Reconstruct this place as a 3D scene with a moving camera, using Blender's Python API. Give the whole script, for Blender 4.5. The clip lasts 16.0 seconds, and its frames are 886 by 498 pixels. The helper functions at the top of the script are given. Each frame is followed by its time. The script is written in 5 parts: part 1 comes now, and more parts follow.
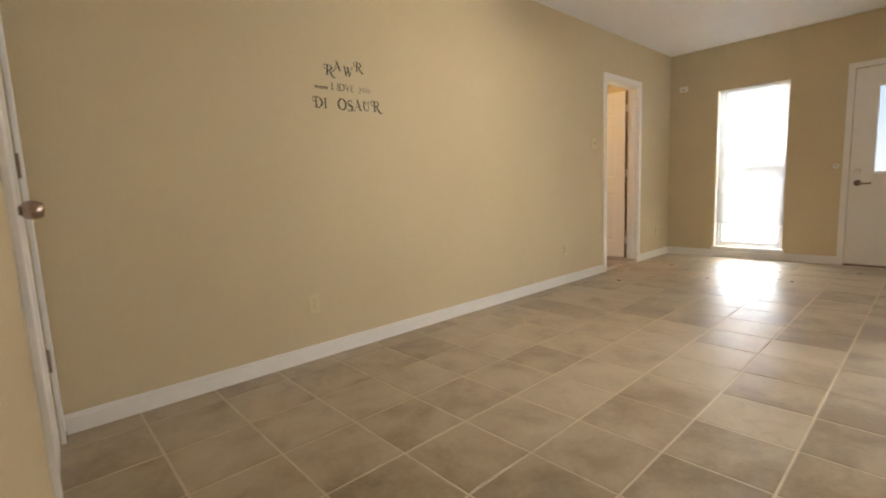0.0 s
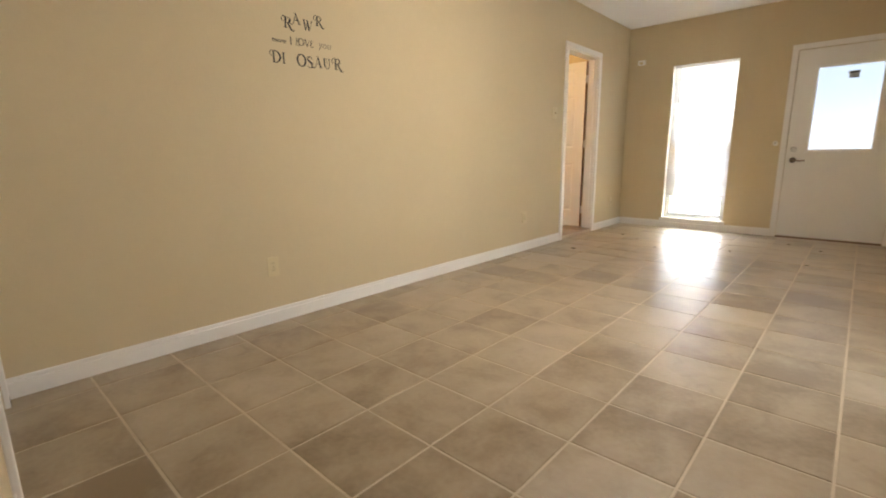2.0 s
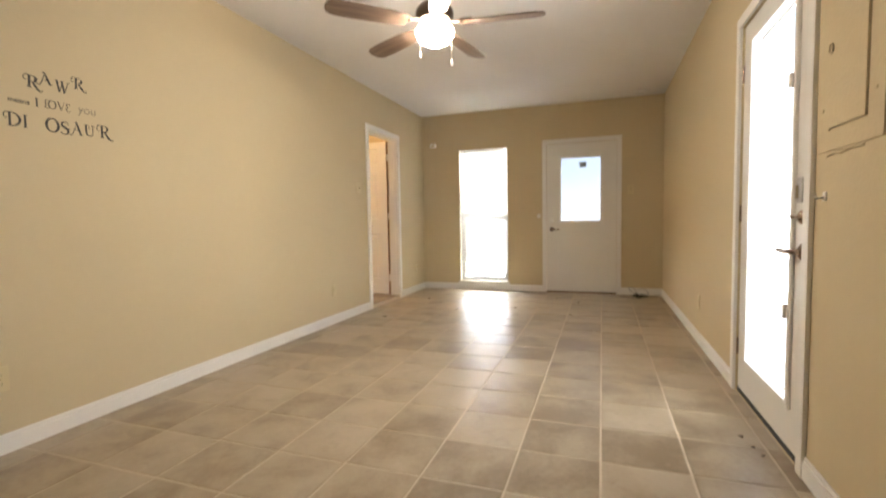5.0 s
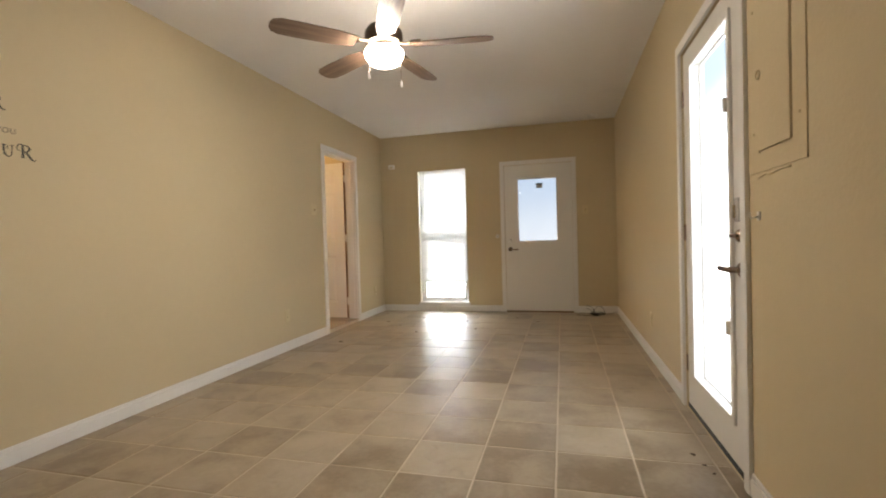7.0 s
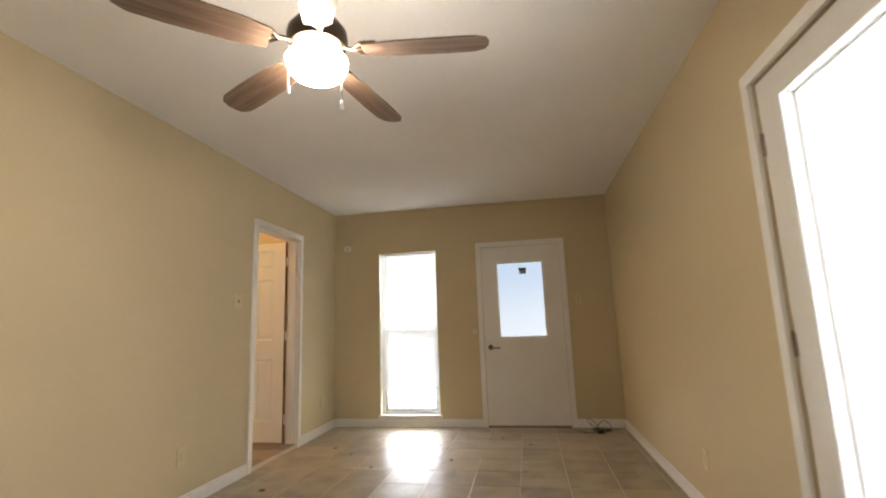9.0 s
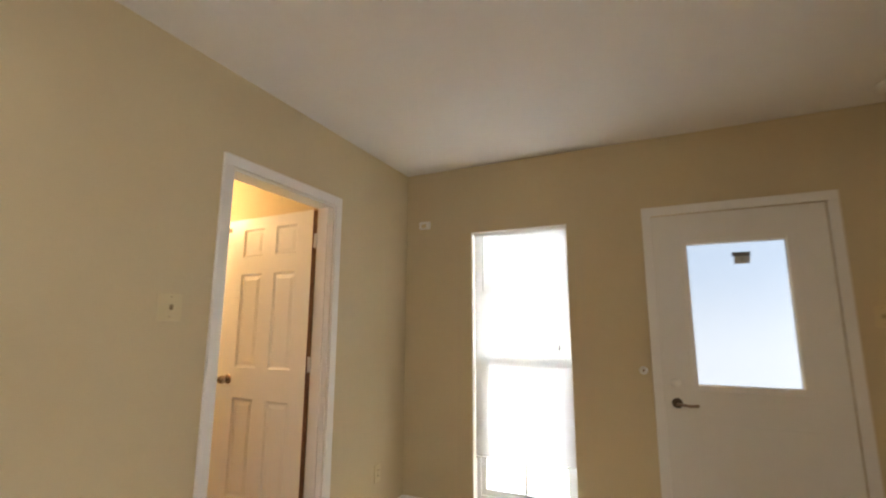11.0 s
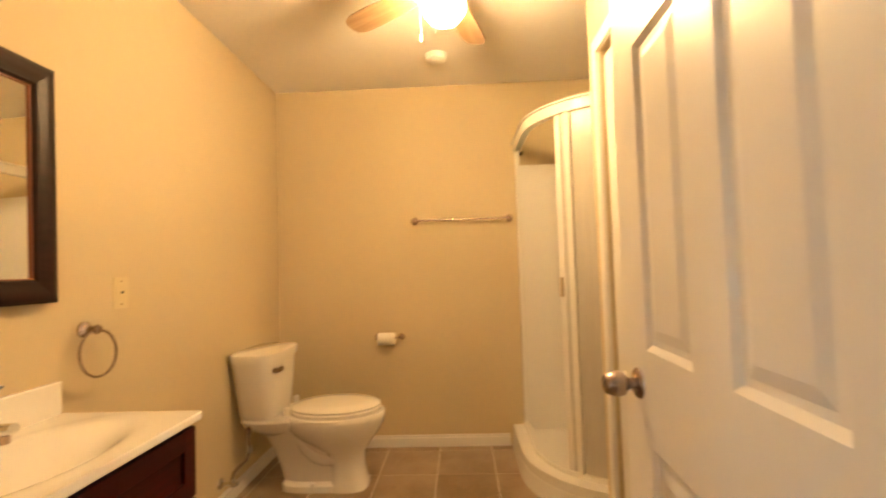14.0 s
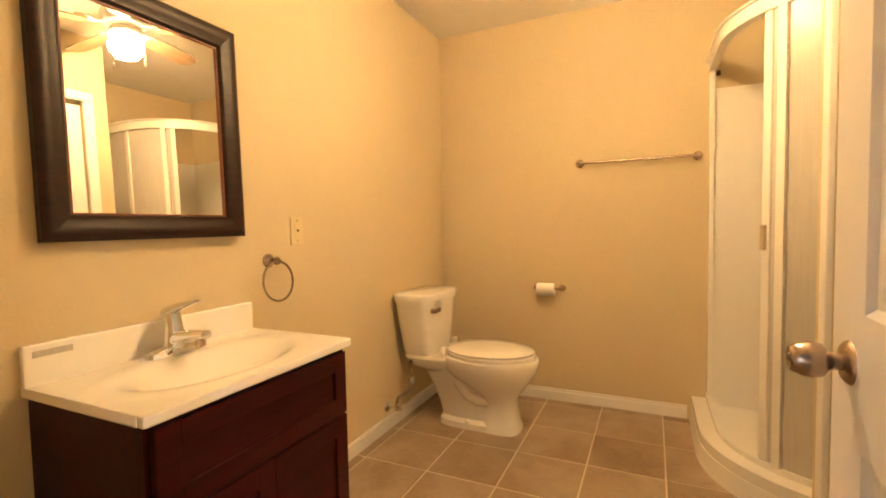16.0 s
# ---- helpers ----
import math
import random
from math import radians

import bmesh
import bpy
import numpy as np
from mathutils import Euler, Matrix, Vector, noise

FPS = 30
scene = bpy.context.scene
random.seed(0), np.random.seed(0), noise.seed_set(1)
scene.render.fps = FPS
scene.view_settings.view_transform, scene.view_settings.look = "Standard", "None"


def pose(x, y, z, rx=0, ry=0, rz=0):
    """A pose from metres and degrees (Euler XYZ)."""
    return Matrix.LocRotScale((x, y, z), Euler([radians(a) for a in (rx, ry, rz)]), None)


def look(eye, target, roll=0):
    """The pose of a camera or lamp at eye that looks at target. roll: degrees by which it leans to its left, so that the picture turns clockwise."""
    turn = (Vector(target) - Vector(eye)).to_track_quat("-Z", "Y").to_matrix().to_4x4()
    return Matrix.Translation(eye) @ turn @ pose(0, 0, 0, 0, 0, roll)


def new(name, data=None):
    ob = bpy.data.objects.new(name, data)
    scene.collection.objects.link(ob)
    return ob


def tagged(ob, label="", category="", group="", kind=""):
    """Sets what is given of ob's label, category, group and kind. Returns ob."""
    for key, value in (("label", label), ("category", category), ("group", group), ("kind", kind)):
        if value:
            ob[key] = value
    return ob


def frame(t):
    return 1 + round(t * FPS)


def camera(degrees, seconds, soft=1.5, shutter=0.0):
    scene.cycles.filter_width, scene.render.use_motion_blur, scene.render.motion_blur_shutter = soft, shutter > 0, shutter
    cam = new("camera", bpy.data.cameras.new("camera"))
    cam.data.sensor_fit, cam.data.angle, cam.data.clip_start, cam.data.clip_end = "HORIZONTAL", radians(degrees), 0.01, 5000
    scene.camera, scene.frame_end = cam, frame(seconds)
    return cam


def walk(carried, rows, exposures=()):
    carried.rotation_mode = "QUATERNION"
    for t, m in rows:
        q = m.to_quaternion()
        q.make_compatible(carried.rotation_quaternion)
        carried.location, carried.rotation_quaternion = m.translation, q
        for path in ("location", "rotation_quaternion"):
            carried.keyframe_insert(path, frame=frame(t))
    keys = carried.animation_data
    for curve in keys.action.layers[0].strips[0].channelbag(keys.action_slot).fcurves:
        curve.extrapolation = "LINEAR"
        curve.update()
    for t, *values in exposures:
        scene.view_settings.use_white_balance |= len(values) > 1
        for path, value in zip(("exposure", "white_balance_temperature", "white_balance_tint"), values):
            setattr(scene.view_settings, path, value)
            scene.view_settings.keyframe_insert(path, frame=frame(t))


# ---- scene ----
cam = camera(88.4, 16.0, soft=1.9, shutter=0.4)
EXPOSURES = [(0, 1.48), (0.5, 1.71), (2.5, 1.71), (4.5, 1.74), (5.2, 1.73), (7.5, 1.19), (8, 1.21), (10.5, 1.33), (11, 1.30), (12.5, 1.31), (13, 1.36), (13.5, 1.45), (14, 1.52), (14.5, 1.43), (15, 1.56), (16, 1.68)]
PATH = [
    (0, (2.502, -6.465, 0.983), (1.038, -5.127, 0.727), -2.4),
    (0.5, (2.479, -6.482, 0.983), (0.959, -5.21, 0.714), -1.9),
    (1, (2.482, -6.484, 0.982), (0.993, -5.185, 0.672), -1.5),
    (1.5, (2.494, -6.492, 0.972), (1.095, -5.113, 0.597), -1.2),
    (2, (2.505, -6.498, 0.967), (1.184, -5.051, 0.568), -0.7),
    (2.5, (2.519, -6.507, 0.977), (1.334, -4.943, 0.587), -0.6),
    (3, (2.527, -6.513, 0.995), (1.533, -4.807, 0.676), -1.0),
    (3.5, (2.528, -6.506, 0.999), (1.68, -4.712, 0.753), -0.9),
    (4, (2.541, -6.497, 1.003), (1.794, -4.656, 0.77), -1.2),
    (4.5, (2.554, -6.487, 1.005), (1.852, -4.63, 0.766), -1.2),
    (5, (2.559, -6.481, 1.022), (1.901, -4.596, 0.898), -1.0),
    (5.2, (2.564, -6.483, 1.032), (1.918, -4.59, 1.005), -0.4),
    (7.3, (2.632, -6.369, 1.027), (2.199, -4.417, 0.993), -2.5),
    (7.5, (2.658, -6.315, 1.053), (2.271, -4.353, 1.042), -3.0),
    (8, (2.622, -6.145, 1.103), (2.204, -4.196, 1.277), -4.0),
    (8.2, (2.541, -6.025, 1.092), (2.213, -4.062, 1.289), -2.1),
    (10.3, (2.177, -3.988, 1.307), (1.533, -2.165, 1.816), -4.2),
    (10.5, (2.1, -3.757, 1.316), (1.31, -1.982, 1.784), -2.35),
    (11, (1.846, -3.209, 1.318), (1.004, -1.429, 1.662), 0.2),
    (11.5, (1.664, -2.692, 1.298), (0.446, -1.116, 1.477), -0.7),
    (12, (1.376, -2.268, 1.272), (-0.081, -0.9, 1.346), 1.95),
    (12.5, (1.059, -1.904, 1.286), (-0.592, -0.774, 1.302), 0.4),
    (13, (0.735, -1.583, 1.283), (-1.134, -0.875, 1.372), -0.2),
    (13.5, (0.389, -1.435, 1.271), (-1.566, -1.038, 1.418), 0.5),
    (14, (0.173, -1.324, 1.236), (-1.824, -1.4, 1.319), -1.8),
    (14.5, (0.039, -1.244, 1.221), (-1.88, -1.804, 1.161), -1.2),
    (15, (0.034, -1.224, 1.2), (-1.811, -1.993, 1.132), -1.4),
    (15.5, (0.033, -1.218, 1.19), (-1.788, -2.039, 1.1), -1.4),
    (16, (0.025, -1.218, 1.19), (-1.79, -2.053, 1.09), -1.1),
]
walk(cam, [(t, look(e, g, r)) for t, e, g, r in PATH], EXPOSURES)

# ---- world and exposure ----
world = bpy.data.worlds.new("world")
scene.world = world
world.use_nodes = True
wn = world.node_tree
sky = wn.nodes.new("ShaderNodeTexSky")
sky.sky_type, sky.sun_disc = "NISHITA", False
sky.sun_elevation, sky.sun_rotation = radians(50), radians(200)
wn.links.new(sky.outputs[0], wn.nodes["Background"].inputs[0])
wn.nodes["Background"].inputs[1].default_value = 0.12

DAY = 22.0            # glow of the overexposed outdoors
PORCH = 0.34         # shaded porch behind the entry door
EAST = 3.1           # daylight beyond the patio door
FAN_GLOW = 62.0      # bowl of the living room fan
BATH_GLOW = 105.0     # globe of the bathroom fan

# room sizes in metres
W, CEIL, BATH_CEIL, BACK = 3.306, 2.581, 2.50, -6.452
BF = 0.04            # bathroom floor level
BX, BY, BN = -2.94, -2.585, -0.740   # bathroom west, south and north faces
ALCOVE_X, ALCOVE_Y = -1.79, -0.015   # shower alcove


# ---- materials ----
def mat(name, col, rough=0.5, var=0.06, scale=3.0, bump=0.0, bscale=60.0, metal=0.0, rand=0.0, coat=0.0, fine=0.0, rvar=0.0):
    """Procedural surface: base colour varied at two scales, fine relief, optional change per object."""
    m = bpy.data.materials.new(name)
    m.use_nodes = True
    nt = m.node_tree
    b = nt.nodes["Principled BSDF"]
    b.inputs["Roughness"].default_value = rough
    b.inputs["Metallic"].default_value = metal
    b.inputs["Coat Weight"].default_value = coat
    co = nt.nodes.new("ShaderNodeTexCoord")
    n1 = nt.nodes.new("ShaderNodeTexNoise")
    n1.inputs["Scale"].default_value, n1.inputs["Detail"].default_value = scale, 5
    nt.links.new(co.outputs["Object"], n1.inputs["Vector"])
    n2 = nt.nodes.new("ShaderNodeTexNoise")
    n2.inputs["Scale"].default_value, n2.inputs["Detail"].default_value = scale * 14, 3
    nt.links.new(co.outputs["Object"], n2.inputs["Vector"])
    mx = nt.nodes.new("ShaderNodeMath")
    mx.operation = "MULTIPLY_ADD"
    mx.inputs[1].default_value = 0.35 + fine
    nt.links.new(n2.outputs[0], mx.inputs[0])
    nt.links.new(n1.outputs[0], mx.inputs[2])
    src = mx.outputs[0]
    if rand:
        oi = nt.nodes.new("ShaderNodeObjectInfo")
        ad = nt.nodes.new("ShaderNodeMath")
        ad.operation = "MULTIPLY_ADD"
        ad.inputs[1].default_value = rand
        nt.links.new(oi.outputs["Random"], ad.inputs[0])
        nt.links.new(src, ad.inputs[2])
        src = ad.outputs[0]
    mr = nt.nodes.new("ShaderNodeMapRange")
    mr.inputs["From Min"].default_value, mr.inputs["From Max"].default_value = 0.35, 1.0 + rand
    mr.inputs["To Min"].default_value, mr.inputs["To Max"].default_value = 1 - var, 1 + var
    nt.links.new(src, mr.inputs["Value"])
    mul = nt.nodes.new("ShaderNodeVectorMath")
    mul.operation = "SCALE"
    mul.inputs[0].default_value = col
    nt.links.new(mr.outputs[0], mul.inputs["Scale"])
    nt.links.new(mul.outputs[0], b.inputs["Base Color"])
    if rvar:
        rr = nt.nodes.new("ShaderNodeMapRange")
        rr.inputs["From Min"].default_value, rr.inputs["From Max"].default_value = 0.3, 0.7
        rr.inputs["To Min"].default_value, rr.inputs["To Max"].default_value = rough - rvar, rough + rvar
        nt.links.new(n1.outputs[0], rr.inputs["Value"])
        nt.links.new(rr.outputs[0], b.inputs["Roughness"])
    if bump:
        n3 = nt.nodes.new("ShaderNodeTexNoise")
        n3.inputs["Scale"].default_value, n3.inputs["Detail"].default_value = bscale, 3
        nt.links.new(co.outputs["Object"], n3.inputs["Vector"])
        bp = nt.nodes.new("ShaderNodeBump")
        bp.inputs["Strength"].default_value, bp.inputs["Distance"].default_value = bump, 0.004
        nt.links.new(n3.outputs[0], bp.inputs["Height"])
        nt.links.new(bp.outputs[0], b.inputs["Normal"])
    return m


def wood(name, dark, light, rough=0.35, scale=6.0, axis=0, coat=0.2):
    """Stained wood with grain stretched along one axis."""
    m = mat(name, light, rough, coat=coat)
    nt = m.node_tree
    co = nt.nodes.new("ShaderNodeTexCoord")
    mp = nt.nodes.new("ShaderNodeMapping")
    s = [scale * 9] * 3
    s[axis] = scale * 0.5
    mp.inputs["Scale"].default_value = s
    nz = nt.nodes.new("ShaderNodeTexNoise")
    nz.inputs["Scale"].default_value, nz.inputs["Detail"].default_value, nz.inputs["Distortion"].default_value = 1.0, 6, 0.6
    rp = nt.nodes.new("ShaderNodeValToRGB")
    rp.color_ramp.elements[0].position, rp.color_ramp.elements[1].position = 0.35, 0.68
    rp.color_ramp.elements[0].color, rp.color_ramp.elements[1].color = (*dark, 1), (*light, 1)
    nt.links.new(co.outputs["Object"], mp.inputs["Vector"])
    nt.links.new(mp.outputs[0], nz.inputs["Vector"])
    nt.links.new(nz.outputs[0], rp.inputs[0])
    nt.links.new(rp.outputs[0], nt.nodes["Principled BSDF"].inputs["Base Color"])
    return m


def tile_stone(name, c1, c2, c3, rough):
    """Matt-glazed stone-look tile: cloudy patches, per-tile shade, scuffs."""
    m = mat(name, c1, rough)
    nt = m.node_tree
    b = nt.nodes["Principled BSDF"]
    co, oi = nt.nodes.new("ShaderNodeTexCoord"), nt.nodes.new("ShaderNodeObjectInfo")
    add = nt.nodes.new("ShaderNodeVectorMath")
    add.operation = "MULTIPLY_ADD"
    add.inputs[1].default_value = (37, 53, 11)
    nt.links.new(oi.outputs["Random"], add.inputs[0])
    nt.links.new(co.outputs["Object"], add.inputs[2])
    n1, n2 = nt.nodes.new("ShaderNodeTexNoise"), nt.nodes.new("ShaderNodeTexNoise")
    for n, s, d, w in ((n1, 4.0, 7, 0.35), (n2, 45, 4, 0.2)):
        n.inputs["Scale"].default_value, n.inputs["Detail"].default_value, n.inputs["Distortion"].default_value = s, d, w
        nt.links.new(add.outputs[0], n.inputs["Vector"])
    r1 = nt.nodes.new("ShaderNodeValToRGB")
    e = r1.color_ramp.elements
    e[0].position, e[1].position = 0.28, 0.74
    e[0].color, e[1].color = (*c1, 1), (*c3, 1)
    k = e.new(0.52)
    k.color = (*c2, 1)
    mix = nt.nodes.new("ShaderNodeMath")
    mix.operation = "MULTIPLY_ADD"
    mix.inputs[1].default_value = 0.22
    nt.links.new(n2.outputs[0], mix.inputs[0])
    sub = nt.nodes.new("ShaderNodeMath")
    sub.operation = "MULTIPLY_ADD"
    sub.inputs[1].default_value, sub.inputs[2].default_value = 0.26, -0.24
    nt.links.new(oi.outputs["Random"], sub.inputs[0])
    su2 = nt.nodes.new("ShaderNodeMath")
    nt.links.new(n1.outputs[0], su2.inputs[0])
    nt.links.new(sub.outputs[0], su2.inputs[1])
    nt.links.new(su2.outputs[0], mix.inputs[2])
    nt.links.new(mix.outputs[0], r1.inputs[0])
    n3, rs, mk = nt.nodes.new("ShaderNodeTexNoise"), nt.nodes.new("ShaderNodeMapRange"), nt.nodes.new("ShaderNodeMix")
    n3.inputs["Scale"].default_value, n3.inputs["Detail"].default_value, n3.inputs["Distortion"].default_value = 7.0, 6, 1.2
    nt.links.new(add.outputs[0], n3.inputs["Vector"])
    rs.inputs["From Min"].default_value, rs.inputs["From Max"].default_value, rs.inputs["To Max"].default_value = 0.60, 0.80, 0.32
    nt.links.new(n3.outputs[0], rs.inputs["Value"])
    mk.data_type = "RGBA"
    nt.links.new(rs.outputs[0], mk.inputs[0])
    nt.links.new(r1.outputs[0], mk.inputs[6])
    mk.inputs[7].default_value = (c1[0] * 0.5, c1[1] * 0.48, c1[2] * 0.45, 1)
    nt.links.new(mk.outputs[2], b.inputs["Base Color"])
    rr = nt.nodes.new("ShaderNodeMapRange")
    rr.inputs["To Min"].default_value, rr.inputs["To Max"].default_value = rough - 0.1, rough + 0.12
    nt.links.new(n1.outputs[0], rr.inputs["Value"])
    nt.links.new(rr.outputs[0], b.inputs["Roughness"])
    bp = nt.nodes.new("ShaderNodeBump")
    bp.inputs["Strength"].default_value, bp.inputs["Distance"].default_value = 0.12, 0.003
    nt.links.new(n2.outputs[0], bp.inputs["Height"])
    nt.links.new(bp.outputs[0], b.inputs["Normal"])
    return m


def glow(name, col, strength, top=None, low=0.8, high=2.3):
    """A surface that gives off light; top: its paler or bluer colour from the height low up to high."""
    m = bpy.data.materials.new(name)
    m.use_nodes = True
    nt = m.node_tree
    b = nt.nodes["Principled BSDF"]
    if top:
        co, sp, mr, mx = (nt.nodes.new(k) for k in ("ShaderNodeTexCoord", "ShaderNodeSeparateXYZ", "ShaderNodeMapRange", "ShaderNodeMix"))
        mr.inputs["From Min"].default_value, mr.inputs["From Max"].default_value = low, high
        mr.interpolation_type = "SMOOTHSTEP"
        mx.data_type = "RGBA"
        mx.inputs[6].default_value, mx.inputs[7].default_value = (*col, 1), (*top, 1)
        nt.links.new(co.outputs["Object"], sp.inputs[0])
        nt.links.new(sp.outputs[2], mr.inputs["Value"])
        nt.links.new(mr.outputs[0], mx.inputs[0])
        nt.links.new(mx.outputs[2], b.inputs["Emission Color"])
    b.inputs["Base Color"].default_value = (0.02, 0.02, 0.02, 1)
    b.inputs["Emission Color"].default_value = (*col, 1)
    b.inputs["Emission Strength"].default_value = strength
    return m


def glass(name, col=(1, 1, 1), rough=0.0, bump=0.0):
    m = bpy.data.materials.new(name)
    m.use_nodes = True
    nt = m.node_tree
    b = nt.nodes["Principled BSDF"]
    b.inputs["Base Color"].default_value = (*col, 1)
    b.inputs["Transmission Weight"].default_value = 1
    b.inputs["Roughness"].default_value = rough
    b.inputs["IOR"].default_value = 1.3 if rough else 1.1
    if bump:
        co, mp, nz, bp = (nt.nodes.new(k) for k in ("ShaderNodeTexCoord", "ShaderNodeMapping", "ShaderNodeTexNoise", "ShaderNodeBump"))
        mp.inputs["Scale"].default_value = (70, 70, 7)
        nz.inputs["Scale"].default_value = 1.0
        bp.inputs["Strength"].default_value, bp.inputs["Distance"].default_value = bump, 0.004
        nt.links.new(co.outputs["Object"], mp.inputs["Vector"])
        nt.links.new(mp.outputs[0], nz.inputs["Vector"])
        nt.links.new(nz.outputs[0], bp.inputs["Height"])
        nt.links.new(bp.outputs[0], b.inputs["Normal"])
    return m


def slat_mat(name, col, through_light):
    m = bpy.data.materials.new(name)
    m.use_nodes = True
    nt = m.node_tree
    out = nt.nodes["Material Output"]
    d, t, mx = nt.nodes.new("ShaderNodeBsdfDiffuse"), nt.nodes.new("ShaderNodeBsdfTranslucent"), nt.nodes.new("ShaderNodeMixShader")
    d.inputs[0].default_value = t.inputs[0].default_value = (*col, 1)
    mx.inputs[0].default_value = through_light
    nt.links.new(d.outputs[0], mx.inputs[1])
    nt.links.new(t.outputs[0], mx.inputs[2])
    nt.links.new(mx.outputs[0], out.inputs[0])
    return m


def rain_panel(name):
    """Milky ribbed plastic: part clear, part scattering, with a streaked relief."""
    m = slat_mat(name, (0.84, 0.81, 0.75), 0.45)
    nt = m.node_tree
    out = nt.nodes["Material Output"]
    milk = out.inputs[0].links[0].from_node
    tr, gl, m1, m2 = (nt.nodes.new(k) for k in ("ShaderNodeBsdfTransparent", "ShaderNodeBsdfGlossy", "ShaderNodeMixShader", "ShaderNodeMixShader"))
    co, mp, nz, bp = (nt.nodes.new(k) for k in ("ShaderNodeTexCoord", "ShaderNodeMapping", "ShaderNodeTexNoise", "ShaderNodeBump"))
    mp.inputs["Scale"].default_value = (130, 130, 4)
    nz.inputs["Scale"].default_value = 1.0
    bp.inputs["Strength"].default_value, bp.inputs["Distance"].default_value = 0.6, 0.004
    nt.links.new(co.outputs["Object"], mp.inputs["Vector"])
    nt.links.new(mp.outputs[0], nz.inputs["Vector"])
    nt.links.new(nz.outputs[0], bp.inputs["Height"])
    nt.links.new(bp.outputs[0], gl.inputs["Normal"])
    gl.inputs["Roughness"].default_value = 0.18
    rp = nt.nodes.new("ShaderNodeMapRange")
    rp.inputs["From Min"].default_value, rp.inputs["From Max"].default_value = 0.35, 0.65
    rp.inputs["To Min"].default_value, rp.inputs["To Max"].default_value = 0.30, 0.35
    nt.links.new(nz.outputs[0], rp.inputs["Value"])
    nt.links.new(rp.outputs[0], m1.inputs[0])
    nt.links.new(milk.outputs[0], m1.inputs[1])
    nt.links.new(tr.outputs[0], m1.inputs[2])
    m2.inputs[0].default_value = 0.06
    nt.links.new(m1.outputs[0], m2.inputs[1])
    nt.links.new(gl.outputs[0], m2.inputs[2])
    nt.links.new(m2.outputs[0], out.inputs[0])
    return m


PAINT = mat("tan_wall_paint", (0.584, 0.484, 0.310), 0.86, 0.035, 1.3, 0.25, 70)
CEILP = mat("white_ceiling_paint", (0.80, 0.775, 0.75), 0.85, 0.03, 1.5, 0.35, 45)
TRIM = mat("white_trim_paint", (0.78, 0.76, 0.73), 0.38, 0.03, 2.0, 0.05, 30)
DOORW = mat("white_door_paint", (0.76, 0.74, 0.70), 0.36, 0.03, 2.0, 0.06, 40)
TILE = tile_stone("brown_grey_floor_tile", (0.236, 0.179, 0.117), (0.362, 0.292, 0.203), (0.424, 0.353, 0.261), 0.35)
BTILE = tile_stone("brown_bath_floor_tile", (0.20, 0.14, 0.09), (0.29, 0.215, 0.145), (0.36, 0.28, 0.20), 0.38)
GROUT = mat("worn_tan_grout", (0.55, 0.47, 0.36), 0.85, 0.16, 5, 0.3, 120)
BGROUT = mat("light_tan_grout", (0.62, 0.54, 0.43), 0.85, 0.12, 6, 0.3, 120)
NICKEL = mat("brushed_nickel", (0.42, 0.335, 0.285), 0.26, 0.06, 20, 0.03, 200, metal=1.0)
CHROME = mat("polished_chrome", (0.75, 0.74, 0.72), 0.07, 0.02, 10, metal=1.0)
BRONZE = mat("dark_bronze_metal", (0.10, 0.075, 0.055), 0.35, 0.1, 12, metal=1.0)
BLACK = mat("black_rubber", (0.02, 0.02, 0.02), 0.6, 0.1, 20)
PORC = mat("white_porcelain", (0.80, 0.77, 0.72), 0.12, 0.015, 2, coat=0.4)
ACRYL = mat("white_acrylic", (0.80, 0.78, 0.74), 0.25, 0.02, 3)
MARBLE = mat("white_cultured_marble", (0.83, 0.81, 0.78), 0.16, 0.02, 3, coat=0.5)
CHERRY = wood("dark_cherry_wood", (0.020, 0.0014, 0.0010), (0.042, 0.0026, 0.0018), 0.42, 5, 0, 0.0)
CHERRY.node_tree.nodes["Principled BSDF"].inputs["Specular IOR Level"].default_value = 0.16
FRAMEW = wood("dark_espresso_wood", (0.010, 0.0030, 0.0022), (0.024, 0.0070, 0.0050), 0.40, 5, 0, 0.0)
FRAMEW.node_tree.nodes["Principled BSDF"].inputs["Specular IOR Level"].default_value = 0.28
COPPER = mat("copper_edge_line", (0.20, 0.06, 0.03), 0.4, 0.15, 30)
BLADE = wood("walnut_blade", (0.10, 0.062, 0.040), (0.20, 0.135, 0.095), 0.45, 5, 0, 0.1)
BLADE_L = wood("light_oak_blade", (0.32, 0.20, 0.11), (0.45, 0.31, 0.18), 0.4, 5, 0, 0.1)
IVORY = mat("ivory_plastic", (0.62, 0.52, 0.31), 0.35, 0.02, 8)
WHITEP = mat("white_plastic", (0.80, 0.79, 0.77), 0.35, 0.02, 8)
VINYL = mat("white_vinyl_frame", (0.78, 0.78, 0.78), 0.35, 0.03, 4)
INK = mat("black_vinyl_lettering", (0.010, 0.008, 0.007), 0.5, 0.2, 20)
INKW = mat("worn_grey_lettering", (0.27, 0.22, 0.15), 0.5, 0.2, 20)
PAPER = mat("white_tissue_paper", (0.82, 0.80, 0.76), 0.9, 0.03, 10, 0.2, 90)
LEAF = mat("dry_leaf", (0.07, 0.045, 0.025), 0.8, 0.3, 40)
CONC = mat("pale_concrete", (0.45, 0.44, 0.42), 0.85, 0.12, 1.2, 0.2, 40)
PANE = glass("clear_glass")
FROST = rain_panel("rain_textured_panel")
